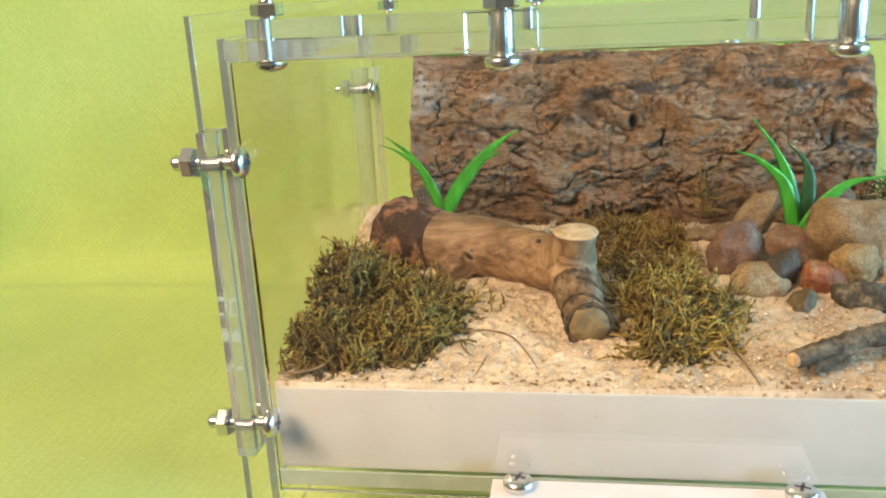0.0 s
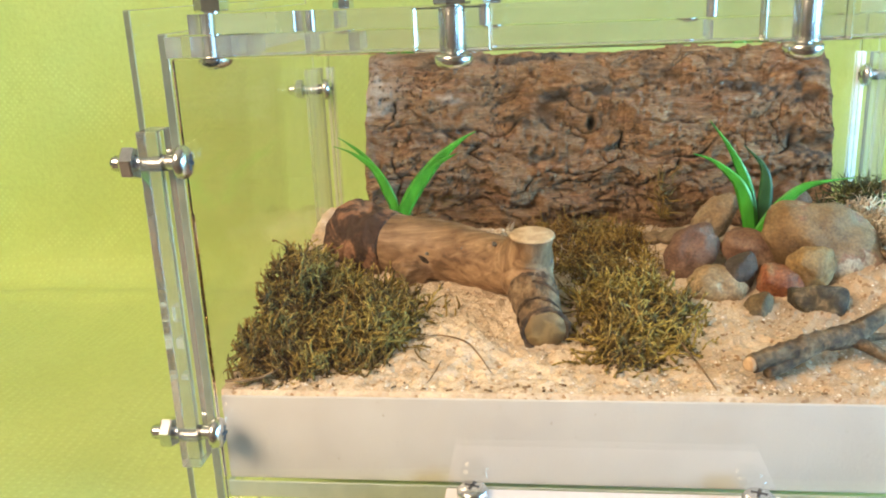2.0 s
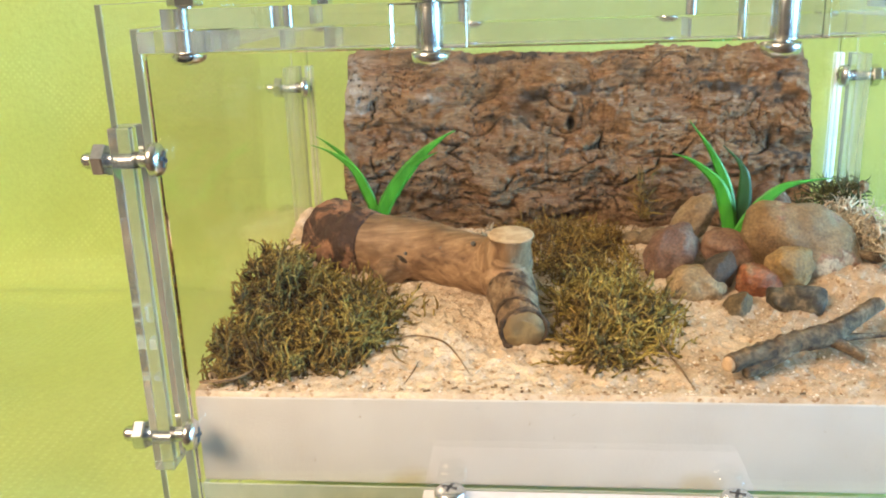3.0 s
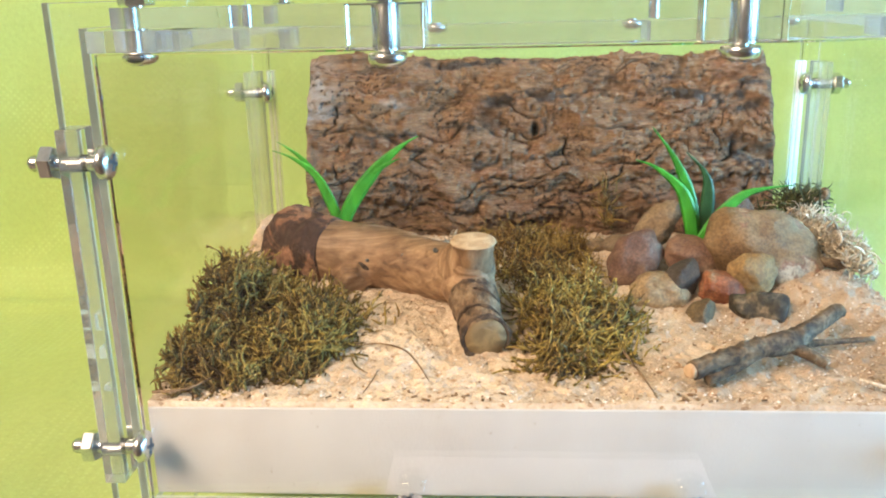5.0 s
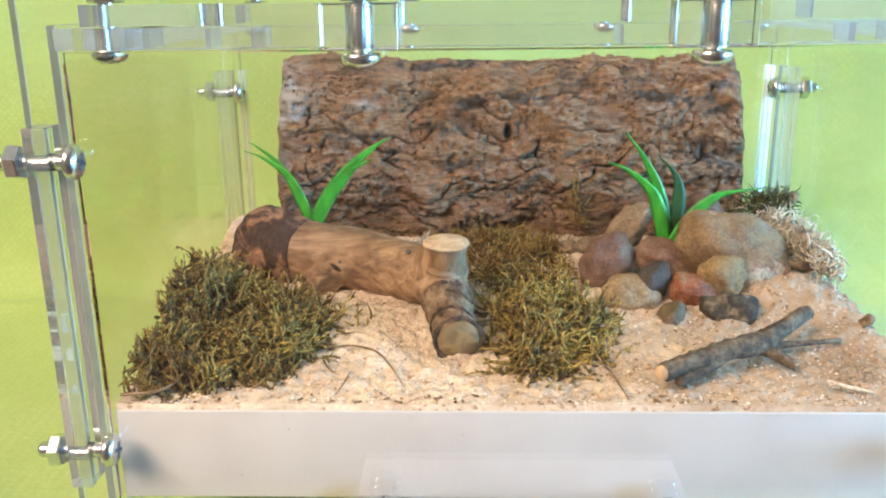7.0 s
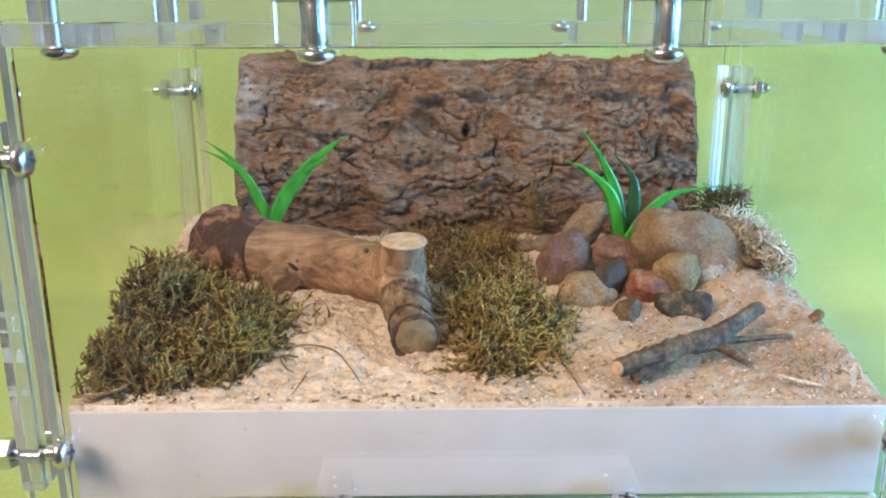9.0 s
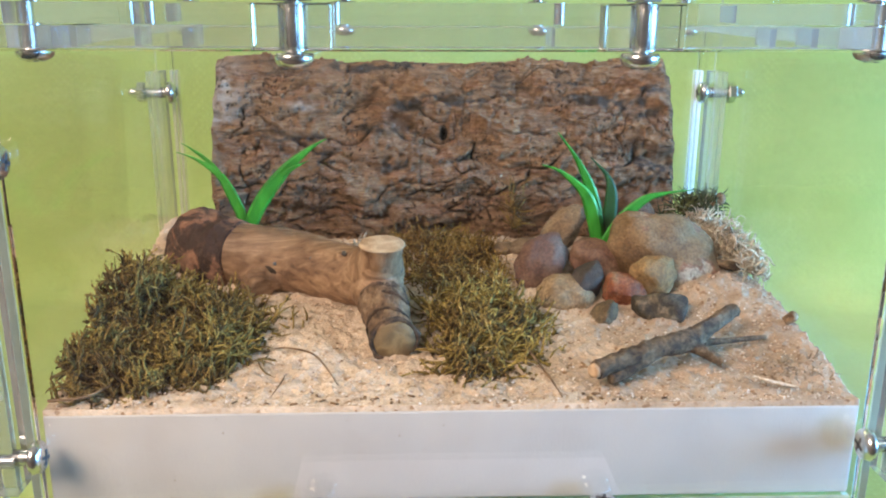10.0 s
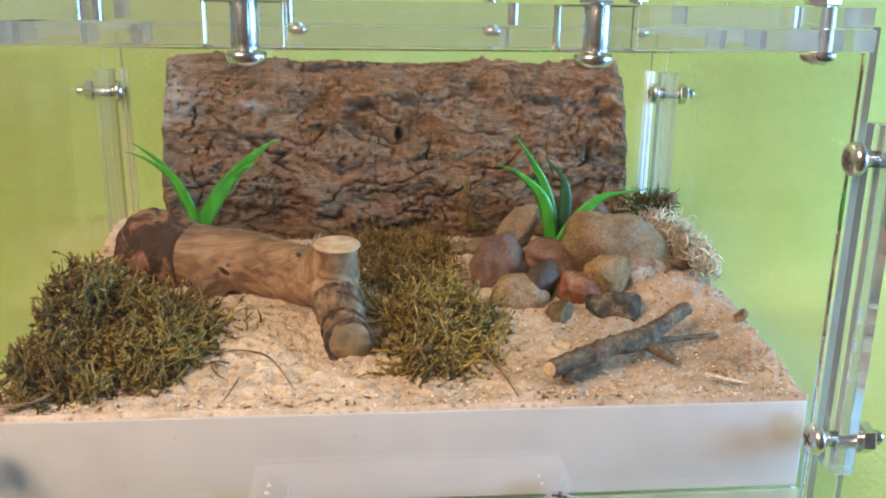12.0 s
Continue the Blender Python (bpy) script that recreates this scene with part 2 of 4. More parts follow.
# Cushion under the shoots, coloured dark to deepen the gaps between them.
MOSS_BASE = mottled("dark_moss_base", [(0.3, (0.045, 0.035, 0.015)), (0.7, (0.10, 0.08, 0.03))], 200)
DRY_STALK = mottled("pale_dry_stalk", [(0.3, (0.55, 0.46, 0.34)), (0.7, (0.70, 0.62, 0.50))], 300)
DRY_TAN = mottled("tan_dry_debris", [(0.2, (0.22, 0.14, 0.075)), (0.8, (0.42, 0.29, 0.17))], 300)
DRY_BROWN = mottled("brown_dry_debris", [(0.3, (0.12, 0.065, 0.025)), (0.7, (0.26, 0.15, 0.07))], 300)

LEAF, t, b = material("bright_green_plastic")
b.inputs["Roughness"].default_value = 0.45
t.links.new(ramp(t, noise_tex(t, coords(t, (1, 1, 0.3)), 300, 3), [(0.1, (0.012, 0.19, 0.012)), (0.9, (0.03, 0.29, 0.02))]), b.inputs["Base Color"])
b.inputs["Subsurface Weight"].default_value = 0.0
LEAF_DARK, t, b = material("dark_green_plastic")
b.inputs["Roughness"].default_value = 0.45
t.links.new(ramp(t, noise_tex(t, coords(t, (1, 1, 0.3)), 300, 3), [(0.1, (0.008, 0.06, 0.018)), (0.9, (0.018, 0.10, 0.03))]), b.inputs["Base Color"])

WHITE_PLASTIC = mottled("white_film_plate", [(0.3, (0.80, 0.77, 0.77)), (0.7, (0.86, 0.83, 0.83))], 30, 0.35, 900, 0.05, 0.1, fine=0.03)
WALL = mottled("pale_wall_paint", [(0.3, (0.33, 0.32, 0.30)), (0.7, (0.38, 0.37, 0.345))], 3, 0.9, 300, 0.5, 0.2, fine=0.05)
CEIL = mottled("white_ceiling_paint", [(0.3, (0.74, 0.74, 0.73)), (0.7, (0.80, 0.80, 0.79))], 3, 0.9, 300, 0.5, 0.2, fine=0.04)
FLOOR = mottled("brown_floorboards", [(0.3, (0.18, 0.11, 0.06)), (0.7, (0.27, 0.17, 0.10))], 4, 0.5, 60, 0.5, 0.2, stretch=(1, 8, 1))
TABLE = mottled("dark_wood_table", [(0.3, (0.07, 0.04, 0.025)), (0.7, (0.11, 0.065, 0.04))], 8, 0.5, 120, 0.3, 0.2, stretch=(8, 1, 1))


# ---- mesh helpers ----
BASES = {}


def place(name, me, mat, base=(0, 0, 0), parent=None, label="", smooth=True):
    """Links a mesh given in world coordinates, as a thing that stands at base or as a part of its parent."""
    if parent is not None:
        base = BASES[parent.name]
    me.transform(Matrix.Translation(-Vector(base)))
    for m in mat if isinstance(mat, (list, tuple)) else [mat]:
        me.materials.append(m)
    if smooth:
        me.shade_smooth()
    ob = new(name, me)
    BASES[ob.name] = Vector(base)
    if parent is not None:
        ob.parent = parent
    else:
        ob.location = base
    if label:
        ob["label"] = label
    return ob


def part(name, bm, mat, parent, label="", smooth=True):
    me = bpy.data.meshes.new(name)
    bm.to_mesh(me)
    bm.free()
    return place(name, me, mat, parent=parent, label=label, smooth=smooth)


def thing(name, bm, mat, base, smooth=True):
    me = bpy.data.meshes.new(name)
    bm.to_mesh(me)
    bm.free()
    return place(name, me, mat, base=base, smooth=smooth)


def group_of(name, base):
    ob = new(name)
    ob.location = base
    ob.empty_display_size = 0.01
    BASES[ob.name] = Vector(base)
    return ob


def box(x0, x1, y0, y1, z0, z1, bevel=0.0, segments=2):
    bm = bmesh.new()
    bmesh.ops.create_cube(bm, size=1)
    for v in bm.verts:
        v.co = Vector(((x0 + x1) / 2 + v.co.x * (x1 - x0), (y0 + y1) / 2 + v.co.y * (y1 - y0), (z0 + z1) / 2 + v.co.z * (z1 - z0)))
    if bevel:
        bmesh.ops.bevel(bm, geom=bm.edges[:], offset=bevel, segments=segments, affect="EDGES", profile=0.5)
    return bm


def lathe(profile, n, m):
    """A turned solid round the z axis from (radius, height) pairs, laid by the pose m."""
    bm = bmesh.new()
    rings = []
    for r, z in profile:
        if r < 1e-7:
            rings.append([bm.verts.new(m @ Vector((0, 0, z)))])
        else:
            rings.append([bm.verts.new(m @ Vector((r * math.cos(k * math.tau / n), r * math.sin(k * math.tau / n), z))) for k in range(n)])
    for a, c in zip(rings, rings[1:]):
        for k in range(n):
            j = (k + 1) % n
            if len(a) == 1 and len(c) == 1:
                continue
            if len(a) == 1:
                bm.faces.new((a[0], c[j], c[k]))
            elif len(c) == 1:
                bm.faces.new((a[k], a[j], c[0]))
            else:
                bm.faces.new((a[k], a[j], c[j], c[k]))
    bmesh.ops.recalc_face_normals(bm, faces=bm.faces[:])
    return bm


def sweep(path, radii, n=20, rough=0.0, freq=300, steps=8, closed=True, squash=1.0, seed=0.0):
    """A tube along a smooth curve through the points, with uneven skin."""
    pts = [Vector(p) for p in path]
    fine, rr = [], []
    for i in range(len(pts) - 1):
        p0, p1, p2, p3 = pts[max(i - 1, 0)], pts[i], pts[i + 1], pts[min(i + 2, len(pts) - 1)]
        for k in range(steps):
            s = k / steps
            fine.append(0.5 * (2 * p1 + (p2 - p0) * s + (2 * p0 - 5 * p1 + 4 * p2 - p3) * s * s + (3 * p1 - p0 - 3 * p2 + p3) * s ** 3))
            w = s * s * (3 - 2 * s)
            rr.append(radii[i] * (1 - w) + radii[i + 1] * w)
    fine.append(pts[-1])
    rr.append(radii[-1])
    bm = bmesh.new()
    rings = []
    up = Vector((0, 0, 1))
    for i, (p, r) in enumerate(zip(fine, rr)):
        d = (fine[min(i + 1, len(fine) - 1)] - fine[max(i - 1, 0)]).normalized()
        if abs(d.dot(up)) > 0.95:
            up = Vector((0, 1, 0))
        a = d.cross(up).normalized()
        c = a.cross(d)
        ring = []
        for k in range(n):
            q = math.tau * k / n
            out = a * math.cos(q) + c * math.sin(q) * squash
            w = 1 + rough * (noise.noise((p + out * r) * freq + Vector((seed, 0, 0))) + 0.5 * noise.noise((p + out * r) * freq * 2.7))
            ring.append(bm.verts.new(p + out * r * w))
        rings.append(ring)
    for a, c in zip(rings, rings[1:]):
        for k in range(n):
            j = (k + 1) % n
            bm.faces.new((a[k], a[j], c[j], c[k]))
    if closed:
        bm.faces.new(rings[0][::-1])
        bm.faces.new(rings[-1])
    bmesh.ops.recalc_face_normals(bm, faces=bm.faces[:])
    return bm


def disc(centre, axis, radius, n=24, thick=0.0006, rough=0.05):
    """A thin sawn face with a slightly uneven rim."""
    m = Matrix.Translation(centre) @ Vector(axis).to_track_quat("Z", "Y").to_matrix().to_4x4()
    bm = lathe([(0, -thick), (radius * 0.98, -thick), (radius, 0), (radius * 0.93, thick), (radius * 0.5, thick * 1.25), (0, thick * 0.9)], n, m)
    for v in bm.verts:
        d = v.co - Vector(centre)
        v.co = Vector(centre) + d * (1 + rough * noise.noise(v.co * 350))
    return bm


def raw_mesh(name, verts, faces):
    me = bpy.data.meshes.new(name)
    me.from_pydata(verts, [], faces)
    me.update()
    return me


def strands(roots, dirs, lengths, radius, curl, rng, rings=6, wave=0.0):
    """Many thin tapered curling stems as one mesh: three-sided tubes."""
    n = len(roots)
    dirs = dirs / np.linalg.norm(dirs, axis=1, keepdims=True)
    bend = rng.normal(size=(n, 3)) * curl
    bend2 = rng.normal(size=(n, 3)) * curl
    side = np.cross(dirs, rng.normal(size=(n, 3)))
    side /= np.linalg.norm(side, axis=1, keepdims=True)
    other = np.cross(dirs, side)
    verts = np.zeros((n, rings, 3, 3))
    phase = rng.uniform(0, 6.28, n)
    p, d = roots.copy(), dirs.copy()
    for r in range(rings):
        s = r / (rings - 1)
        rad = radius * (1 - 0.75 * s ** 1.5) * (0.7 + 0.3 * np.sin(3.1 * s))
        for k in range(3):
            q = math.tau * k / 3
            verts[:, r, k] = p + (side * math.cos(q) + other * math.sin(q)) * rad[:, None]
        p = p + d * (lengths / (rings - 1))[:, None]
        d = d + (bend * (1 - s) + bend2 * s) / rings + wave * side * np.sin(phase + 7.0 * s)[:, None]
        d /= np.linalg.norm(d, axis=1, keepdims=True)
    faces = []
    for i in range(n):
        o = i * rings * 3
        for r in range(rings - 1):
            for k in range(3):
                j = (k + 1) % 3
                faces.append((o + r * 3 + k, o + r * 3 + j, o + r * 3 + 3 + j, o + r * 3 + 3 + k))
        e = o + (rings - 1) * 3
        faces.append((e, e + 1, e + 2))
    return verts.reshape(-1, 3), faces


def smooth_step(a, c, x):
    s = np.clip((x - a) / (c - a), 0, 1)
    return s * s * (3 - 2 * s)


def sand_level(x, y):
    """The sand's height: it climbs to the back and heaps up round the stones and in the corners."""
    z = 0.0462 + 0.0105 * smooth_step(0.0, 0.13, y)
    z = z + 0.0062 * np.exp(-((x - 0.085) / 0.014) ** 2 - ((y - 0.064) / 0.018) ** 2)
    z = z + 0.0022 * np.exp(-((x + 0.045) / 0.03) ** 2 - ((y - 0.05) / 0.025) ** 2)
    z = z + 0.0060 * np.exp(-((x + 0.098) / 0.014) ** 2 - ((y - 0.115) / 0.026) ** 2)
    z = z + 0.0032 * smooth_step(0.080, 0.099, x) * smooth_step(0.004, 0.024, y) * smooth_step(0.075, 0.045, y)
    return z



# ---- room and table ----
def slab(name, x0, x1, y0, y1, z0, z1, mat, label, category):
    ob = thing(name, box(x0, x1, y0, y1, z0, z1), mat, ((x0 + x1) / 2, (y0 + y1) / 2, z0), smooth=False)
    return tagged(ob, label, category, kind="structure")


# Unseen room: grey walls and white ceiling tune reflections and bounced light.
slab("floor", -1.1, 1.1, -1.6, 0.36, -0.80, -0.75, FLOOR, "brown wooden room floor below the table", "floor")
slab("ceiling", -1.1, 1.1, -1.6, 0.36, 1.50, 1.55, CEIL, "plain white painted room ceiling", "ceiling")
slab("wall_north", -1.1, 1.1, 0.28, 0.36, -0.75, 1.50, WALL, "pale grey painted wall behind the green cloth", "wall")
slab("wall_south", -1.1, 1.1, -1.6, -1.52, -0.75, 1.50, WALL, "plain pale grey painted room wall", "wall")
slab("wall_west", -1.1, -1.02, -1.52, 0.28, -0.75, 1.50, WALL, "plain pale grey painted room wall", "wall")


def wall_with_opening(name, pieces, base, label):
    """An unseen wall built of blocks round an opening added for window_light."""
    bm = bmesh.new()
    for block in pieces:
        piece = box(*block)
        tmp = bpy.data.meshes.new("tmp")
        piece.to_mesh(tmp)
        piece.free()
        bm.from_mesh(tmp)
        bpy.data.meshes.remove(tmp)
    return tagged(thing(name, bm, WALL, base, smooth=False), label, "wall", kind="structure")


wall_with_opening("wall_east", [(0.96, 1.04, y0, y1, z0, z1) for y0, y1, z0, z1 in ((-1.52, -0.72, -0.75, 1.50), (0.06, 0.28, -0.75, 1.50), (-0.72, 0.06, -0.75, 0.0), (-0.72, 0.06, 0.42, 1.50))],
                  (1.0, -0.6, -0.75), "pale grey painted room wall with a low opening added for the side light")

# Unseen bare tabletop, kept dark to weaken reflections in the front panel.
table = group_of("table", (0, -0.15, -0.75))
part("tabletop", box(-0.80, 0.80, -0.50, 0.27, -0.035, -0.004, 0.002), TABLE, table, smooth=False)
for sx in (-0.77, 0.725):
    for sy in (-0.47, 0.20):
        part("leg", box(sx, sx + 0.045, sy, sy + 0.045, -0.75, -0.035, 0.002), TABLE, table, smooth=False)
tagged(table, "dark wooden table half covered by a green cloth", "table")


FOLD_X = 0.400


def build_cloth():
    """One felt sheet: flat on the table, then a soft bend up the wall."""
    xs = np.concatenate([np.linspace(-0.78, -0.5, 18), np.linspace(-0.49, 0.45, 150), np.linspace(0.47, 0.78, 18)])
    # Front edge stops short to keep green bounce off the plaster block.
    ss = np.concatenate([np.linspace(-0.045, 0.1, 30), np.linspace(0.105, 0.45, 80), np.linspace(0.46, 0.9, 30)])
    bend, radius = 0.190, 0.022
    verts = []
    for s in ss:
        for x in xs:
            b = bend + 0.012 * noise.noise((x * 7, 0.3, 0)) + 0.01 * smooth_step(-0.1, -0.4, x)
            arc = radius * math.pi / 2
            if s < b:
                y, z, up = s, 0.0, 0.0
            elif s < b + arc:
                q = (s - b) / radius
                y, z, up = b + radius * math.sin(q), radius * (1 - math.cos(q)), q / (math.pi / 2)
            else:
                y, z, up = b + radius, radius + s - b - arc, 1.0
                y += 0.02 * min(z, 0.5)
            wave = 0.0035 * noise.noise((x * 9, s * 9, 1.7)) + 0.0012 * noise.noise((x * 31, s * 31, 4.1))
            crease = 0.004 * math.exp(-((s - b + 0.004) / 0.006) ** 2) * (0.3 + max(0, noise.noise((x * 14, 2.2, 0)))) * smooth_step(0.1, -0.25, x)
            fold = 0.085 * math.exp(-((x + FOLD_X - 0.12 * z) / 0.016) ** 2) * (0.35 + 0.65 * up)
            verts.append((x, y - wave * up - fold * up, z + max(-0.003, wave) * (1 - up) + crease * (1 - up) + fold * 0.3 * (1 - up)))
    w = len(xs)
    faces = [(r * w + k, r * w + k + 1, (r + 1) * w + k + 1, (r + 1) * w + k) for r in range(len(ss) - 1) for k in range(w - 1)]
    ob = place("backdrop_cloth", raw_mesh("backdrop_cloth", verts, faces), CLOTH)
    mod = ob.modifiers.new("thickness", "SOLIDIFY")
    mod.thickness, mod.offset = 0.0015, -1
    return tagged(ob, "lime green felt cloth on the table, sweeping up the wall", "cloth", kind="structure")


build_cloth()


# ---- hardware ----
def screw(parent, foot, axis, grip, tail, nut=True, washer=False):
    """A pan-head machine screw: foot is where the head meets the plate, axis the way the shank goes."""
    m = Matrix.Translation(foot) @ Vector(axis).to_track_quat("Z", "Y").to_matrix().to_4x4()
    prof = [(0, -0.0001)]
    z = -0.0001
    while z < grip + tail:
        prof += [(0.00195, z), (0.00165, z + 0.00035)]
        z += 0.0007
    prof += [(0.0016, z), (0.0012, z + 0.0003), (0, z + 0.0003)]
    bolt = part("bolt", lathe(prof, 16, m), STEEL, parent)
    head = lathe([(0, 0), (0.0037, 0), (0.0040, -0.0003), (0.0040, -0.0012), (0.0038, -0.0019), (0.0032, -0.0025), (0.0022, -0.00285), (0.0012, -0.003), (0, -0.003)], 32, m)
    part("head", head, STEEL, bolt, "rounded cross-slot steel head")
    # Dark bars laid on the head stand for the shaded cross slot.
    cross = bmesh.new()
    for turn in (20, 110):
        bar = box(-0.0019, 0.0019, -0.00042, 0.00042, -0.00306, -0.0026)
        bar.transform(m @ pose(0, 0, 0, 0, 0, turn))
        tmp = bpy.data.meshes.new("tmp")
        bar.to_mesh(tmp)
        bar.free()
        cross.from_mesh(tmp)
        bpy.data.meshes.remove(tmp)
    part("cross_slot", cross, RECESS_SHADE, bolt, smooth=False)
    if nut:
        ring = bmesh.new()
        a = []
        for r, h in ((0.0020, 0), (0.0038, 0), (0.0040, 0.0004), (0.0040, 0.0027), (0.0037, 0.0031), (0.0020, 0.0031)):
            a.append([ring.verts.new(m @ Vector((r * math.cos(k * math.tau / 6 + 0.3), r * math.sin(k * math.tau / 6 + 0.3), grip + h))) for k in range(6)])
        for u, w in zip(a, a[1:]):
            for k in range(6):
                ring.faces.new((u[k], u[(k + 1) % 6], w[(k + 1) % 6], w[k]))
        bmesh.ops.recalc_face_normals(ring, faces=ring.faces[:])
        part("nut", ring, STEEL, bolt, "hexagonal zinc-plated nut", smooth=False)
    if washer:
        part("washer", lathe([(0.0021, grip - 0.0009), (0.0048, grip - 0.0009), (0.0048, grip - 0.0001), (0.0021, grip - 0.0001)], 28, m), STEEL, bolt)
    return bolt


def pane(name, x0, x1, y0, y1, z0, z1, parent, mat=None, bevel=0.00025, label="", edge=None):
    edge = edge or EDGE
    ob = part(name, box(x0, x1, y0, y1, z0, z1, bevel, 1), [mat or CLEAR, edge], parent, label, smooth=False)
    sizes = (x1 - x0, y1 - y0, z1 - z0)
    thin = sizes.index(min(sizes))
    for f in ob.data.polygons:
        f.material_index = 0 if abs(f.normal[thin]) > 0.9 else 1
    ob.visible_shadow = False
    return ob


# ---- terrarium tank ----
tank = group_of("terrarium_tank", (0, 0.07, 0.0))
for s in (-1, 1):
    def span(a, c):
        return (min(s * a, s * c), max(s * a, s * c))
    pane("inner_side_wall", *span(0.1003, 0.1025), -0.0050, 0.149, 0.0, 0.1365, tank, CLEAR_WALL)
    pane("outer_side_wall", *span(0.1083, 0.1100), -0.0048, 0.149, 0.0, 0.1420, tank, CLEAR_WALL)
    for y0, y1 in ((-0.0116, -0.0040), (0.1305, 0.1400)):
        pane("spacer", *span(0.1027, 0.1078), y0, y1, 0.0295, 0.1155, tank, edge=EDGE_CLEAR)
    for z0, z1 in ((0.0515, 0.0530), (0.0600, 0.0628), (0.0672, 0.0715)):
        pane("slot_tab", *span(0.1032, 0.1074), -0.0034, -0.0006, z0, z1, tank)
    # Strips added to draw the bright lines at the back corners.
    for a, c in ((0.0969, 0.0981), (0.0985, 0.0999)):
        pane("glint_strip", *span(a, c), 0.1385, 0.1416, 0.0452, 0.1155, tank, edge=EDGE_GLINT if s > 0 else EDGE)
    for y in (-0.0075, 0.1355):
        for z in (0.0375, 0.1076):
            screw(tank, (s * 0.1001, y, z), (s, 0, 0), 0.0101, 0.0052)
pane("front_panel", -0.1, 0.1, -0.0048, -0.0018, 0.0150, 0.1308, tank, edge=CLEAR)
pane("back_panel", -0.1, 0.1, 0.1430, 0.1460, 0.0158, 0.1308, tank, edge=CLEAR)
pane("base_plate", -0.1, 0.1, -0.0010, 0.1420, 0.0155, 0.0204, tank, CLEAR_TINTED, edge=EDGE_GREEN)
tagged(tank, "clear acrylic terrarium tank bolted together with steel screws", "terrarium")

# lid: a cover sheet over a frame, bolted through
lid = group_of("acrylic_cover", (0, 0.07, 0.131))
pane("cover_sheet", -0.0935, 0.0820, -0.0085, 0.1490, 0.1362, 0.1406, lid, bevel=0.0, edge=EDGE_LID)
pane("corner_piece", 0.0826, 0.0985, -0.0085, 0.0120, 0.1362, 0.1406, lid, bevel=0.0, edge=EDGE_CLEAR)
pane("front_rail", -0.0995, 0.0995, -0.0083, 0.0060, 0.1313, 0.1359, lid, bevel=0.0, edge=EDGE_LID)
pane("back_rail", -0.0975, 0.0975, 0.1300, 0.1480, 0.1313, 0.1359, lid, bevel=0.0, edge=EDGE_CLEAR)
for s in (-1, 1):
    pane("side_rail", min(s * 0.084, s * 0.0975), max(s * 0.084, s * 0.0975), 0.0064, 0.1296, 0.1313, 0.1359, lid, bevel=0.0, edge=EDGE_CLEAR)
for x in (-0.0345, 0.0362):
    screw(lid, (x, -0.0125, 0.1306), (0, 0, 1), 0.0102, 0.004)
    part("sleeve", lathe([(0.0021, 0.1310), (0.0027, 0.1310), (0.0028, 0.1314), (0.0028, 0.1402), (0.0027, 0.1406), (0.0021, 0.1406)], 28, Matrix.Translation((x, -0.0125, 0))), STEEL, lid, "bright steel sleeve round the screw")
    pane("clamp_block", x - 0.0080, x + 0.0080, -0.0166, -0.0087, 0.1313, 0.1404, lid, bevel=0.0003, edge=CLEAR)
    screw(lid, (x, 0.1390, 0.1311), (0, 0, 1), 0.0098, 0.004)
for x in (-0.0915, 0.0915):
    screw(lid, (x, 0.0015, 0.1311), (0, 0, 1), 0.0098, 0.004)
    screw(lid, (x, 0.1390, 0.1311), (0, 0, 1), 0.0098, 0.004)
# Small grey panes added to draw those reflections along the front rail.
for x0, x1, z0, z1 in ((-0.0842, -0.0828, 0.1318, 0.1355), (-0.0806, -0.0790, 0.1318, 0.1355), (-0.0674, -0.0662, 0.1318, 0.1355), (-0.0606, -0.0596, 0.1366, 0.1402), (-0.0577, -0.0553, 0.1318, 0.1355),
                       (0.0184, 0.0191, 0.1318, 0.1355), (0.0646, 0.0658, 0.1318, 0.1355), (0.0735, 0.0748, 0.1318, 0.1355), (0.0563, 0.0569, 0.1366, 0.1402)):
    pane("slot", x0, x1, -0.00865, 0.0040, z0, z1, lid, SLOT_REFLECTION, bevel=0.0, edge=SLOT_REFLECTION)
tagged(lid, "clear two-layer acrylic cover bolted on the tank", "cover")

# front shelf plate with two screws
shelf = group_of("entrance_plate", (0, -0.012, 0.0))
part("plate", box(-0.0410, 0.0412, -0.0260, -0.0052, 0.0190, 0.0218, 0.0004, 2), WHITE_PLASTIC, shelf, smooth=False)
for x in (-0.0340, 0.0352):
    part("support", box(x - 0.006, x + 0.006, -0.0240, -0.0060, 0.0, 0.0187, 0.0004, 2), WHITE_PLASTIC, shelf, smooth=False)
    screw(shelf, (x, -0.0088, 0.0219), (0, 0, -1), 0.003, 0.004, nut=False)
tagged(shelf, "white film-covered plate with two steel screws before the tank", "plate")


# ---- plinth and sand ----
def build_plinth():
    bm = box(-0.0998, 0.0998, 0.0, 0.1420, 0.0205, 0.0450, 0.0008, 3)
    ob = thing("plaster_block", bm, PLASTER, (0, 0.0, 0.0205))
    return tagged(ob, "white plaster block under the sand in the tank", "block")


build_plinth()


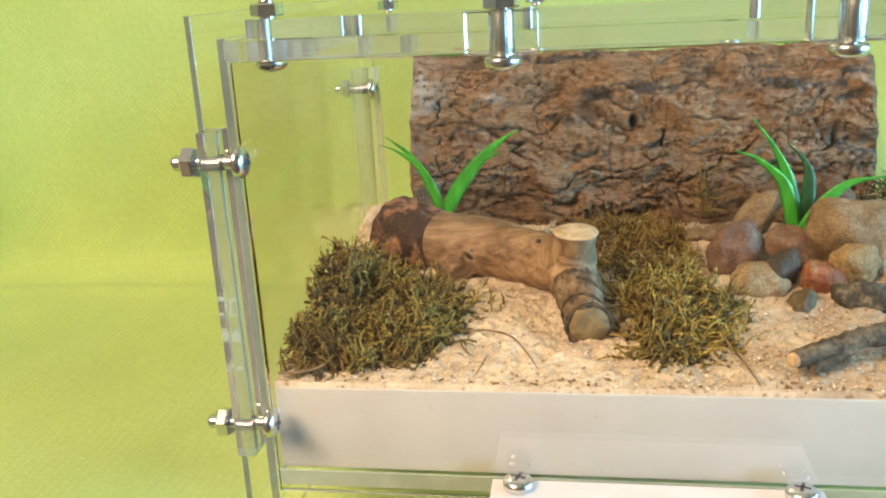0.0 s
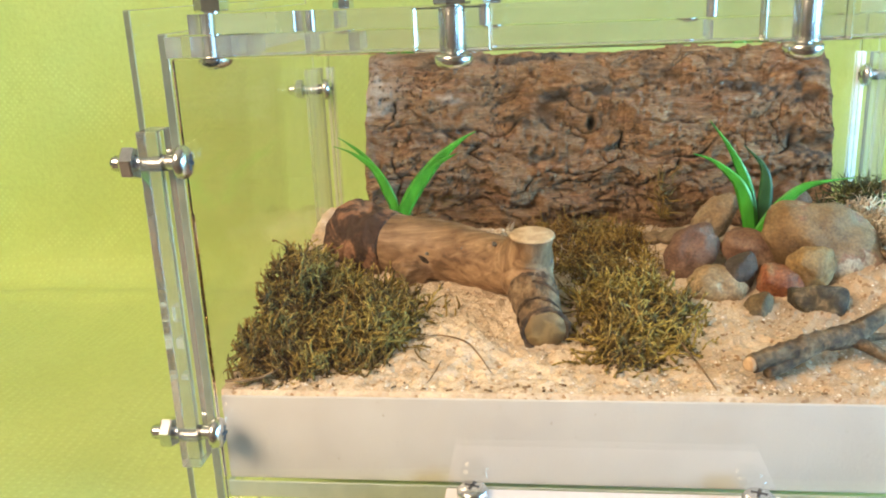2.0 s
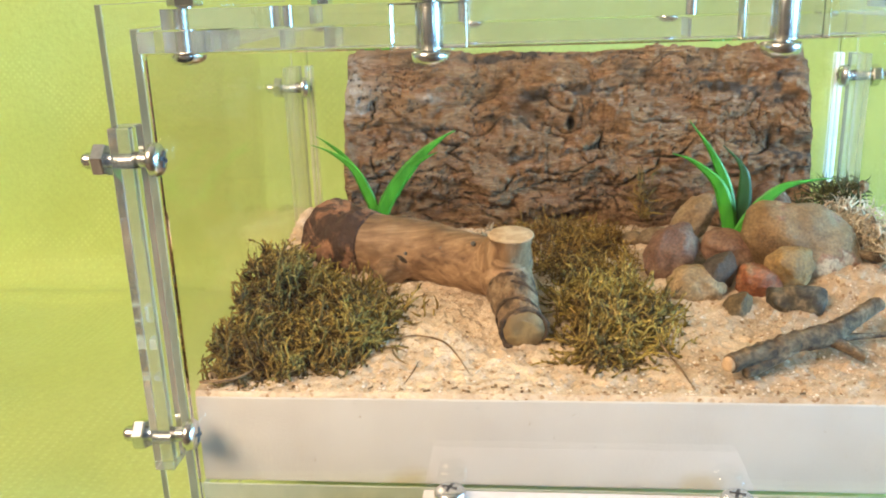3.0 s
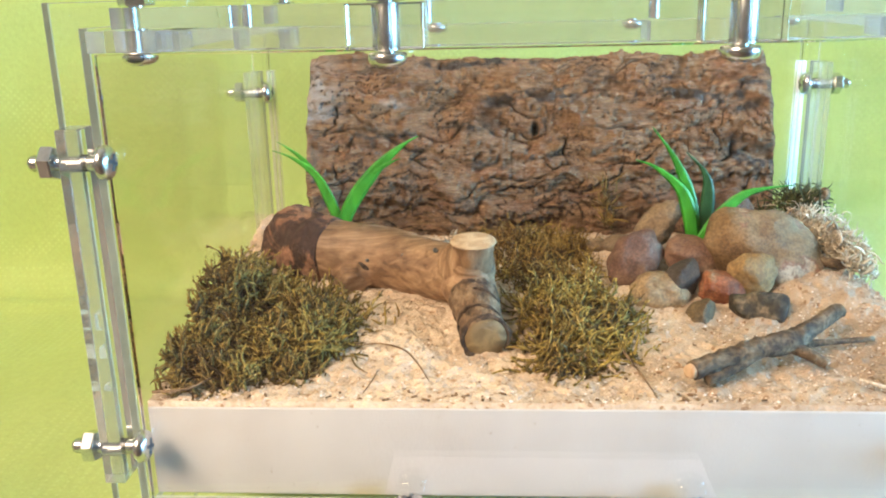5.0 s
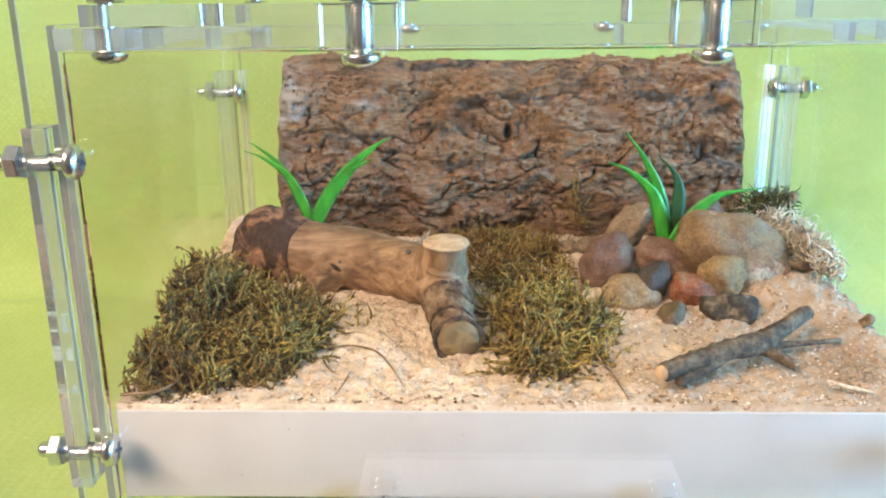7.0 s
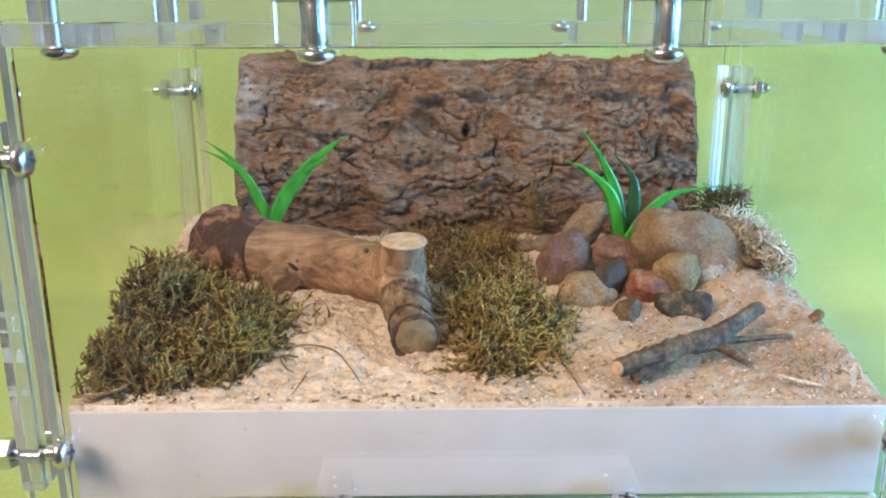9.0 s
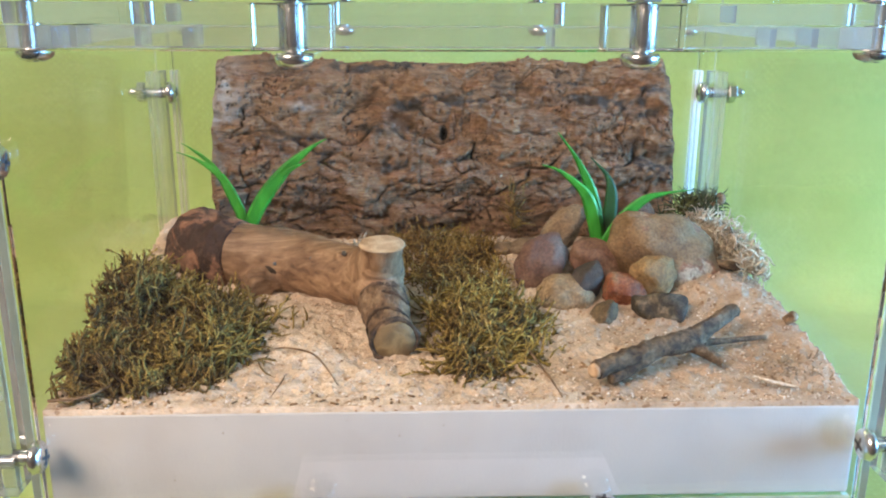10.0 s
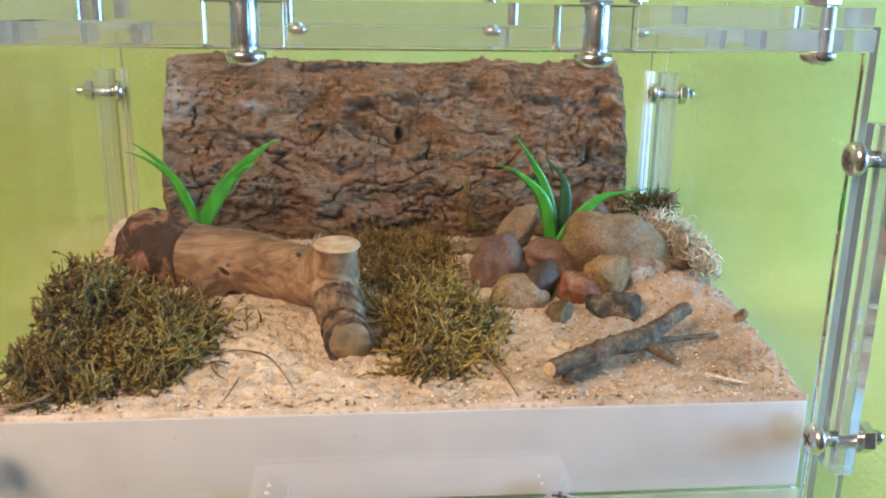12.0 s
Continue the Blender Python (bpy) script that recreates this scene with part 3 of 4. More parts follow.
def build_sand():
    nx, ny = 440, 300
    xs, ys = np.linspace(-0.0996, 0.0996, nx), np.linspace(0.0003, 0.1415, ny)
    X, Y = np.meshgrid(xs, ys)
    Z = sand_level(X, Y)
    flat = []
    for x, y, z in zip(X.ravel(), Y.ravel(), Z.ravel()):
        q = Vector((x, y, 0))
        h = 0.0012 * noise.noise(q * 90) + 0.0011 * noise.noise(q * 300) + 0.0005 * noise.noise(q * 800)
        edge = min(1.0, max(0.15, y / 0.006))
        flat.append((x + 0.0003 * noise.noise(q * 700), y, z + h * edge))
    faces = [(r * nx + k, r * nx + k + 1, (r + 1) * nx + k + 1, (r + 1) * nx + k) for r in range(ny - 1) for k in range(nx - 1)]
    rim = list(range(nx)) + [r * nx + nx - 1 for r in range(1, ny)] + [(ny - 1) * nx + k for k in range(nx - 2, -1, -1)] + [r * nx for r in range(ny - 2, 0, -1)]
    start = len(flat)
    flat += [(flat[i][0], flat[i][1], 0.0440) for i in rim]
    n = len(rim)
    faces += [(rim[(k + 1) % n], rim[k], start + k, start + (k + 1) % n) for k in range(n)]
    ob = place("sand", raw_mesh("sand", flat, faces), SAND, base=(0, 0, 0.045))
    return tagged(ob, "pale coarse sand heaped over the plaster block", "sand", kind="stuff")


build_sand()


def crumbs(name, count, size, mat, seed, label):
    """Loose grains lying on the sand."""
    rng = np.random.default_rng(seed)
    verts, faces = [], []
    for i in range(count):
        x, y = rng.uniform(-0.099, 0.099), 0.001 + 0.139 * rng.uniform() ** 1.35
        z = float(sand_level(np.float64(x), np.float64(y))) + 0.0011 * noise.noise(Vector((x, y, 0)) * 90) * min(1, max(0.15, y / 0.006))
        r = size * (0.5 + rng.uniform() ** 2 * 1.3)
        o = len(verts)
        for d in ((1, 0, 0), (-1, 0, 0), (0, 1, 0), (0, -1, 0), (0, 0, 1), (0, 0, -1)):
            j = rng.uniform(0.55, 1.1) * r
            verts.append((x + d[0] * j + rng.normal() * r * 0.2, max(y + d[1] * j, 0.0002), z + d[2] * j * 0.8 + r * 0.2))
        faces += [(o, o + 2, o + 4), (o + 2, o + 1, o + 4), (o + 1, o + 3, o + 4), (o + 3, o, o + 4), (o + 2, o, o + 5), (o + 1, o + 2, o + 5), (o + 3, o + 1, o + 5), (o, o + 3, o + 5)]
    ob = place(name, raw_mesh(name, verts, faces), mat, base=(0, 0, 0.046), smooth=False)
    return tagged(ob, label, "sand", kind="stuff")


crumbs("sand_grains", 11000, 0.00036, GRAIN, 3, "loose cream and tan grains on the sand")


# ---- bark slab ----
def build_bark():
    prof = [(0.1245, 0.047), (0.1195, 0.055), (0.1165, 0.066), (0.1165, 0.078), (0.1195, 0.090), (0.1250, 0.1015), (0.1318, 0.1115), (0.1375, 0.1178), (0.1402, 0.1190), (0.1415, 0.116), (0.1400, 0.095), (0.1375, 0.07), (0.1370, 0.048)]
    pts = [Vector((0, *p)) for p in prof]
    rows = []
    for i in range(len(pts) - 1):
        p0, p1, p2, p3 = pts[max(i - 1, 0)], pts[i], pts[i + 1], pts[min(i + 2, len(pts) - 1)]
        k = 27 if i < 8 else 5
        for j in range(k):
            s = j / k
            rows.append(0.5 * (2 * p1 + (p2 - p0) * s + (2 * p0 - 5 * p1 + 4 * p2 - p3) * s * s + (3 * p1 - p0 - 3 * p2 + p3) * s ** 3))
    n, nx = len(rows), 500
    verts, crack, char, pale = [], [], [], []
    fissures = [[(-0.076, 0.093), (-0.0744, 0.0957), (-0.0712, 0.0962), (-0.0713, 0.103)], [(-0.0586, 0.0997), (-0.0549, 0.1013), (-0.0516, 0.1018)],
                [(-0.0719, 0.0836), (-0.0708, 0.078), (-0.0681, 0.0756), (-0.0712, 0.0694)], [(-0.0549, 0.0774), (-0.0502, 0.0788), (-0.0445, 0.0807), (-0.0399, 0.0783)],
                [(-0.0378, 0.0702), (-0.0299, 0.0697), (-0.0223, 0.072), (-0.0204, 0.0754), (-0.0149, 0.0777), (-0.0056, 0.0772), (0.0036, 0.0776), (0.0073, 0.0804), (0.0036, 0.0846)],
                [(0.007, 0.0809), (0.0134, 0.0822)], [(0.011, 0.085), (0.0127, 0.092)], [(0.0164, 0.0714), (0.0246, 0.0756), (0.0318, 0.0793), (0.0321, 0.084)],
                [(0.0753, 0.0716), (0.0757, 0.0782)], [(0.0638, 0.0935), (0.0656, 0.0866)], [(0.0661, 0.0921), (0.0667, 0.0875)], [(0.0737, 0.1055), (0.0743, 0.1086), (0.0805, 0.1088)],
                [(0.05, 0.0985), (0.0562, 0.0998), (0.057, 0.101)], [(0.0499, 0.1097), (0.0539, 0.1092), (0.0554, 0.1061)], [(-0.0339, 0.1156), (-0.0329, 0.1188)]]
    legs = [(np.array(a), np.array(c)) for line in fissures for a, c in zip(line, line[1:])]
    charred = [(-0.012, 0.105, 0.012, 0.0022), (0.007, 0.1043, 0.009, 0.0024), (-0.026, 0.097, 0.008, 0.0018), (-0.0167, 0.0837, 0.007, 0.0024), (0.0638, 0.1035, 0.014, 0.0022),
               (0.074, 0.108, 0.006, 0.002), (0.0752, 0.0837, 0.010, 0.0026), (0.0446, 0.111, 0.012, 0.002), (-0.018, 0.118, 0.022, 0.0016), (-0.052, 0.0925, 0.012, 0.0014)]
    for i, c in enumerate(rows):
        t1 = rows[(i + 1) % n] - rows[i - 1]
        out = Vector((0, -t1.z, t1.y)).normalized()
        front = i < n * 0.86
        line_x = np.linspace(-1, 1, nx) * 0.0832 + 0.0013
        wob = np.array([(noise.noise((x * 320, 0.7, c.z * 320)), noise.noise((x * 320, 4.2, c.z * 320))) for x in line_x]) * 0.0009
        near = np.full(nx, 9.0)
        for a, e in legs:
            if min(a[1], e[1]) - 0.004 < c.z < max(a[1], e[1]) + 0.004 and front:
                pq = np.stack([line_x, np.full(nx, c.z)], axis=1) + wob
                s = np.clip(((pq - a) @ (e - a)) / ((e - a) @ (e - a)), 0, 1)
                near = np.minimum(near, np.linalg.norm(pq - a - s[:, None] * (e - a), axis=1))
        split = np.clip(1.1 - near / 0.00052, 0, 1) * np.clip(0.75 + 60 * wob[:, 0] / 0.06, 0.25, 1)
        for k in range(nx):
            u = -1 + 2 * k / (nx - 1)
            x = u * 0.0832 + 0.0013
            q = Vector((x, c.y, c.z))
            warp = noise.noise(q * 60) * 0.006 + noise.noise(q * 170) * 0.002
            f1 = noise.noise(Vector((x * 26, 3.1, (c.z + warp) * 105)))
            f2 = noise.noise(Vector((x * 60 + 9, 7.7, (c.z + warp * 1.3) * 210)))
            f3 = noise.noise(Vector((x * 190, 1.7, (c.z + warp) * 150)))
            g = 3.4 * (noise.noise(Vector((x * 30 + 2, 5.5, (c.z + warp * 0.8) * 130))) + 0.5 * noise.noise(Vector((x * 85, 8.8, (c.z + warp) * 330))) + 0.25 * noise.noise(q * 520))
            k0 = math.floor(g)
            fr = g - k0
            layer = k0 + min(1.0, fr / 0.16)
            lip = max(0.0, 1 - fr / 0.17) * smooth_step(-0.25, 0.25, noise.noise(q * 80 + Vector((3, 0, 0))))
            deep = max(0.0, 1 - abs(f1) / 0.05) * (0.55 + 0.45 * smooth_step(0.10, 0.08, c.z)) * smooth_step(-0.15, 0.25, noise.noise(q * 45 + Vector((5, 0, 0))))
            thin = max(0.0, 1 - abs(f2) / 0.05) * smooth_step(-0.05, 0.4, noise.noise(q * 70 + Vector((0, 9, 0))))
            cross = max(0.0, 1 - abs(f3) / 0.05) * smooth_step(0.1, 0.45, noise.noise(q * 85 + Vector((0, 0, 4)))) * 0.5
            # The dark mask also covers flake lips and the pit, where shade gathers.
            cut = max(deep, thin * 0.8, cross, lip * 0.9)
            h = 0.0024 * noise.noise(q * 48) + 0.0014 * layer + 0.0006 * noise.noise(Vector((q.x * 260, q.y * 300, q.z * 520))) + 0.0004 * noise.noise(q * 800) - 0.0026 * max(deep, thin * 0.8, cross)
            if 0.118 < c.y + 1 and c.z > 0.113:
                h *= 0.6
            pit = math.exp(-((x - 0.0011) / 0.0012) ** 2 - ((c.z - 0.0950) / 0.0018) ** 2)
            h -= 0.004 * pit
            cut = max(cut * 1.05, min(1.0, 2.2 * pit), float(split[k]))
            h -= 0.0022 * float(split[k])
            burn = sum(math.exp(-((x - cx + warp) / w) ** 2 - ((c.z - cz - 0.4 * warp) / t) ** 2) for cx, cz, w, t in charred) if front else 0.0
            ragged = noise.noise(Vector((x * 110, 2.5, c.z * 260))) + 0.7 * noise.noise(Vector((x * 420, 6.5, c.z * 700)))
            char.append(min(0.9, max(0.0, 1.7 * burn * (0.55 + 1.7 * ragged))))
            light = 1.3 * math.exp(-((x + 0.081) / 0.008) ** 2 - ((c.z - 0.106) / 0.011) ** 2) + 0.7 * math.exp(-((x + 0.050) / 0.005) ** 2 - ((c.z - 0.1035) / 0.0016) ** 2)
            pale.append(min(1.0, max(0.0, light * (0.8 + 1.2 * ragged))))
            endy = 1.0 - 0.5 * smooth_step(0.975, 1.0, abs(u))
            verts.append((x + (0.0012 * noise.noise(Vector((0, c.y, c.z)) * 150) if abs(u) > 0.97 else 0), c.y + out.y * h * endy, c.z + out.z * h * endy))
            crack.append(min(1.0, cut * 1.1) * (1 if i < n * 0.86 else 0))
    faces = [(i * nx + k, i * nx + k + 1, ((i + 1) % n) * nx + k + 1, ((i + 1) % n) * nx + k) for i in range(n) for k in range(nx - 1)]
    faces.append(tuple(i * nx for i in range(n)))
    faces.append(tuple(i * nx + nx - 1 for i in range(n - 1, -1, -1)))
    me = raw_mesh("bark_slab", verts, faces)
    bm = bmesh.new()
    bm.from_mesh(me)
    bmesh.ops.recalc_face_normals(bm, faces=bm.faces[:])
    bm.to_mesh(me)
    bm.free()
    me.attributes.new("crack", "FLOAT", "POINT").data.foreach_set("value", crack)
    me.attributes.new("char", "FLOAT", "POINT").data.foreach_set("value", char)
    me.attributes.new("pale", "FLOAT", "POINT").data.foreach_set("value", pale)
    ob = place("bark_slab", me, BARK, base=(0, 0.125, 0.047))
    return tagged(ob, "brown cracked pine bark slab standing at the tank's back", "bark")


build_bark()


# ---- forked branch ----
branch = group_of("forked_branch", (-0.045, 0.07, 0.050))
def joined(*meshes):
    """Several meshes in one."""
    bm = bmesh.new()
    for piece in meshes:
        tmp = bpy.data.meshes.new("tmp")
        piece.to_mesh(tmp)
        piece.free()
        bm.from_mesh(tmp)
        bpy.data.meshes.remove(tmp)
    return bm


limb = part("limb", joined(
    sweep([(-0.0835, 0.0905, 0.0642), (-0.0764, 0.0860, 0.0627), (-0.0696, 0.0812, 0.0620), (-0.0522, 0.0770, 0.0604), (-0.0377, 0.0690, 0.0598), (-0.0238, 0.0580, 0.0598), (-0.0208, 0.0510, 0.0588), (-0.0197, 0.0465, 0.0574)],
          [0.0096, 0.0099, 0.0101, 0.0107, 0.0097, 0.0090, 0.0077, 0.0067], 40, 0.07, 110, 12),
    sweep([(-0.0250, 0.0600, 0.0600), (-0.0215, 0.0545, 0.0635), (-0.0203, 0.0508, 0.0672), (-0.0196, 0.0486, 0.0704), (-0.0195, 0.0482, 0.0722)], [0.0096, 0.0084, 0.0066, 0.0054, 0.0052], 32, 0.05, 160, 10),
    sweep([(-0.0600, 0.0735, 0.0575), (-0.0588, 0.0680, 0.0556), (-0.0572, 0.0636, 0.0545)], [0.0062, 0.0054, 0.0040], 24, 0.30, 330, 8),
    sweep([(-0.0552, 0.0710, 0.0570), (-0.0545, 0.0672, 0.0562), (-0.0540, 0.0650, 0.0560)], [0.0038, 0.0034, 0.0022], 20, 0.4, 420, 8),
    sweep([(-0.0330, 0.0610, 0.0650), (-0.0312, 0.0580, 0.0676)], [0.0030, 0.0018], 16, 0.2, 420, 5)), WOOD, branch, "smooth bare brown wood")
fuse = limb.modifiers.new("fuse", "REMESH")
fuse.mode, fuse.voxel_size, fuse.use_smooth_shade = "VOXEL", 0.00045, True
soft = limb.modifiers.new("soft", "SMOOTH")
soft.factor, soft.iterations = 0.5, 4
part("stub_face", disc((-0.0195, 0.0480, 0.0736), (0.0, -0.15, 1.0), 0.0066, thick=0.0002), CUT_PALE, branch, "pale sawn face")
part("end_bark", sweep([(-0.0842, 0.0910, 0.0639), (-0.0835, 0.0905, 0.0636), (-0.0803, 0.0880, 0.0629), (-0.0763, 0.0850, 0.0622), (-0.0719, 0.0822, 0.0616), (-0.0664, 0.0795, 0.0612)],
                       [0.0108, 0.0117, 0.0119, 0.0118, 0.0116, 0.0109], 48, 0.09, 190, 10), BARK_RED, branch, "dark reddish bark collar")
part("stub", sweep([(-0.0216, 0.0540, 0.0642), (-0.0204, 0.0510, 0.0672), (-0.0196, 0.0484, 0.0708), (-0.0195, 0.0480, 0.0734)], [0.0086, 0.0070, 0.0058, 0.0067], 36, 0.07, 300, 10), WOOD_UPRIGHT, branch, "smooth bare brown wood stub")
part("leg", sweep([(-0.0198, 0.0475, 0.0576), (-0.0192, 0.0450, 0.0568), (-0.0186, 0.0420, 0.0558), (-0.0174, 0.0360, 0.0539), (-0.0158, 0.0275, 0.0522)],
                  [0.0066, 0.0072, 0.0069, 0.0063, 0.0060], 40, 0.10, 300, 14, seed=3.0), BARK_GREY, branch, "grey-brown bark-covered leg")
rim = [(-0.0158 + 0.0062 * math.cos(a), 0.0274 + 0.0010 * math.cos(a), 0.0522 + 0.0062 * math.sin(a)) for a in np.linspace(-0.6, 5.2, 15)]
part("bark_rim", sweep(rim, [0.0003] + [0.0006, 0.0009, 0.0007] * 4 + [0.0007, 0.0003], 10, 0.5, 800, 4), BARK_DARK, branch, "dark broken bark rim")
part("leg_face", disc((-0.0157, 0.0272, 0.0521), (0.16, -1.0, -0.12), 0.0059), CUT_DARK, branch, "weathered sawn end")
# Dark plugs on the wood stand for shaded knot holes.
for x, y, z, r in ((-0.0534, 0.0668, 0.0622, 0.0007), (-0.0414, 0.0622, 0.0652, 0.0008), (-0.0312, 0.0572, 0.0682, 0.0008), (-0.0146, 0.0492, 0.0652, 0.0008)):
    part("knot_hole", sweep([(x, y + 0.0014, z - 0.0004), (x + 0.0002, y - 0.0004, z + 0.0002)], [r, r * 0.9], 12, 0.25, 900, 2), RECESS_SHADE, branch)
# Dark strips along the surface paint the shade of crevices at the knot.
for line, r in ((((-0.0562, 0.0668, 0.0615), (-0.0545, 0.0664, 0.0606), (-0.0530, 0.0668, 0.0590), (-0.0520, 0.0676, 0.0568)), 0.0007),
                (((-0.0622, 0.0688, 0.0582), (-0.0600, 0.0668, 0.0588), (-0.0578, 0.0650, 0.0586)), 0.0010)):
    part("crevice", sweep(line, [r * 0.3] + [r] * (len(line) - 2) + [r * 0.5], 12, 0.5, 700, 6), BARK_DARK, branch, "dark strip standing for a shaded crevice")
for y, z, r in ((0.0400, 0.0553, 0.0066), (0.0325, 0.0534, 0.0063)):
    ring = [(-0.0182 + 0.0018 * (0.040 - y) / 0.0075 * 0.6 + r * math.cos(a), y - 0.0012 * math.sin(a * 2), z + r * math.sin(a)) for a in (0.1, 0.7, 1.3, 1.9, 2.5, 3.1, 3.7)]
    part("bark_ring", sweep(ring, [0.0002, 0.0004, 0.0007, 0.0005, 0.0007, 0.0004, 0.0002], 10, 0.4, 700, 5), BARK_DARK, branch)
part("leg_bark_ridge", sweep([(-0.0262, 0.0468, 0.0560), (-0.0240, 0.0440, 0.0610), (-0.0192, 0.0425, 0.0630), (-0.0146, 0.0440, 0.0606), (-0.0124, 0.0462, 0.0565)], [0.0005, 0.0009, 0.0010, 0.0008, 0.0004], 12, 0.6, 600, 8), BARK_DARK, branch)
tagged(branch, "bare brown forked branch piece lying on the sand", "branch")


# ---- stones ----
def stone(label, centre, radii, turn, stops, scale, seed, angular=0.0, rough=0.22):
    bm = bmesh.new()
    bmesh.ops.create_icosphere(bm, subdivisions=5, radius=1)
    rng = random.Random(seed)
    cuts = [(Vector((rng.gauss(0, 1), rng.gauss(0, 1), rng.gauss(0, 1))).normalized(), rng.uniform(0.55, 0.85)) for _ in range(9)] if angular else []
    m = Matrix.Translation(centre) @ Euler([radians(a) for a in turn]).to_matrix().to_4x4() @ Matrix.Diagonal((*radii, 1))
    for v in bm.verts:
        d = v.co.copy()
        r = 1 + rough * noise.noise(d * 1.1 + Vector((seed * 3.3, 0, 0))) + rough * 0.45 * noise.noise(d * 2.6 + Vector((0, seed * 1.7, 0))) + (0.012 + 0.05 * angular) * noise.noise(d * 8 + Vector((seed, seed, 0))) + (0.006 + 0.022 * angular) * noise.noise(d * 21)
        p = d * r
        for nrm, lim in cuts:
            over = p.dot(nrm) - lim
            if over > 0:
                p -= nrm * over * angular
        v.co = m @ p
    stops = [(p, tuple(k * q for k, q in zip((0.53, 0.47, 0.385), c))) for p, c in stops]
    mat = mottled("stone_" + str(seed), stops, scale, 0.75, 1100, 0.3, 0.7, fine=0.42)
    ob = thing("stone", bm, mat, (centre[0], centre[1], centre[2] - radii[2]))
    return tagged(ob, label, "stone", group="stones heaped on the sand")


stone("large rounded tan stone with pale and reddish patches", (0.0720, 0.0780, 0.0612), (0.0192, 0.0130, 0.0128), (0, 22, -8), [(0.15, (0.27, 0.155, 0.07)), (0.4, (0.44, 0.29, 0.15)), (0.56, (0.52, 0.37, 0.22)), (0.63, (0.46, 0.22, 0.13)), (0.72, (0.84, 0.70, 0.55))], 42, 1)
stone("rough yellowish-tan stone leaning on the large stone", (0.0648, 0.0645, 0.0578), (0.0086, 0.0060, 0.0074), (10, 0, 20), [(0.3, (0.42, 0.26, 0.10)), (0.7, (0.66, 0.45, 0.21))], 150, 2, 0.45)
stone("smooth purplish-brown stone on the sand", (0.0312, 0.0770, 0.0595), (0.0098, 0.0074, 0.0080), (0, -52, 10), [(0.2, (0.26, 0.14, 0.11)), (0.5, (0.38, 0.23, 0.18)), (0.8, (0.50, 0.36, 0.29))], 90, 3)
stone("smooth pale tan oval stone before the bark", (0.0400, 0.0915, 0.0662), (0.0096, 0.0058, 0.0056), (0, -54, 0), [(0.2, (0.42, 0.30, 0.19)), (0.5, (0.52, 0.40, 0.27)), (0.8, (0.62, 0.51, 0.38))], 90, 4)
stone("pinkish-brown rounded stone below the plant", (0.0500, 0.0790, 0.0588), (0.0105, 0.0070, 0.0066), (0, 22, 0), [(0.2, (0.31, 0.16, 0.11)), (0.5, (0.43, 0.25, 0.17)), (0.8, (0.55, 0.38, 0.28))], 90, 5)
stone("small dark grey angular stone", (0.0436, 0.0645, 0.0560), (0.0070, 0.0056, 0.0074), (10, 12, 30), [(0.2, (0.11, 0.092, 0.082)), (0.8, (0.19, 0.165, 0.15))], 120, 6, 0.8)
stone("cream-yellow rounded stone on the sand", (0.0364, 0.0620, 0.0525), (0.0088, 0.0060, 0.0064), (0, 14, 0), [(0.2, (0.50, 0.34, 0.18)), (0.8, (0.78, 0.60, 0.39))], 110, 7)
stone("orange-red rough stone fragment", (0.0560, 0.0630, 0.0536), (0.0082, 0.0056, 0.0066), (0, 10, 20), [(0.3, (0.44, 0.13, 0.05)), (0.6, (0.60, 0.24, 0.11)), (0.8, (0.58, 0.38, 0.25))], 160, 8, 0.5)
stone("small olive-brown angular stone on the sand", (0.0469, 0.0510, 0.0498), (0.0064, 0.0052, 0.0052), (0, 0, 40), [(0.3, (0.20, 0.145, 0.075)), (0.7, (0.36, 0.27, 0.15))], 140, 9, 0.8)
stone("dark greenish-black rough stone", (0.0650, 0.0530, 0.0506), (0.0108, 0.0062, 0.0060), (0, 4, -8), [(0.2, (0.05, 0.043, 0.03)), (0.55, (0.11, 0.098, 0.07)), (0.8, (0.34, 0.28, 0.20))], 260, 10, 0.8)
stone("flat pale grey stone before the bark", (0.0282, 0.0985, 0.0585), (0.0062, 0.0048, 0.0030), (0, -8, 0), [(0.3, (0.34, 0.26, 0.18)), (0.7, (0.46, 0.37, 0.28))], 110, 11, 0.4)
stone("reddish-brown stone behind the plant", (0.0658, 0.1000, 0.0690), (0.0085, 0.0060, 0.0070), (0, 15, 0), [(0.3, (0.24, 0.13, 0.08)), (0.7, (0.36, 0.22, 0.14))], 90, 12)
stone("small grey pebble near the back corner", (-0.0930, 0.1280, 0.0605), (0.0040, 0.0034, 0.0028), (0, 0, 0), [(0.3, (0.25, 0.19, 0.14)), (0.7, (0.36, 0.29, 0.23))], 160, 13)
stone("pale flat pebble beside the moss", (0.0215, 0.1000, 0.0570), (0.0042, 0.0034, 0.0026), (0, 0, 0), [(0.3, (0.40, 0.30, 0.2)), (0.7, (0.5, 0.4, 0.29))], 160, 14)


# ---- twig ----
twig = group_of("forked_twig", (0.058, 0.02, 0.048))
part("main_stem", sweep([(0.0350, 0.0075, 0.0518), (0.0440, 0.0130, 0.0525), (0.0530, 0.0175, 0.0535), (0.0630, 0.0225, 0.0535), (0.0705, 0.0285, 0.0550), (0.0795, 0.0350, 0.0575)],
                        [0.0023, 0.0025, 0.0027, 0.0030, 0.0023, 0.0020], 28, 0.22, 520, 9), TWIG_BARK, twig)
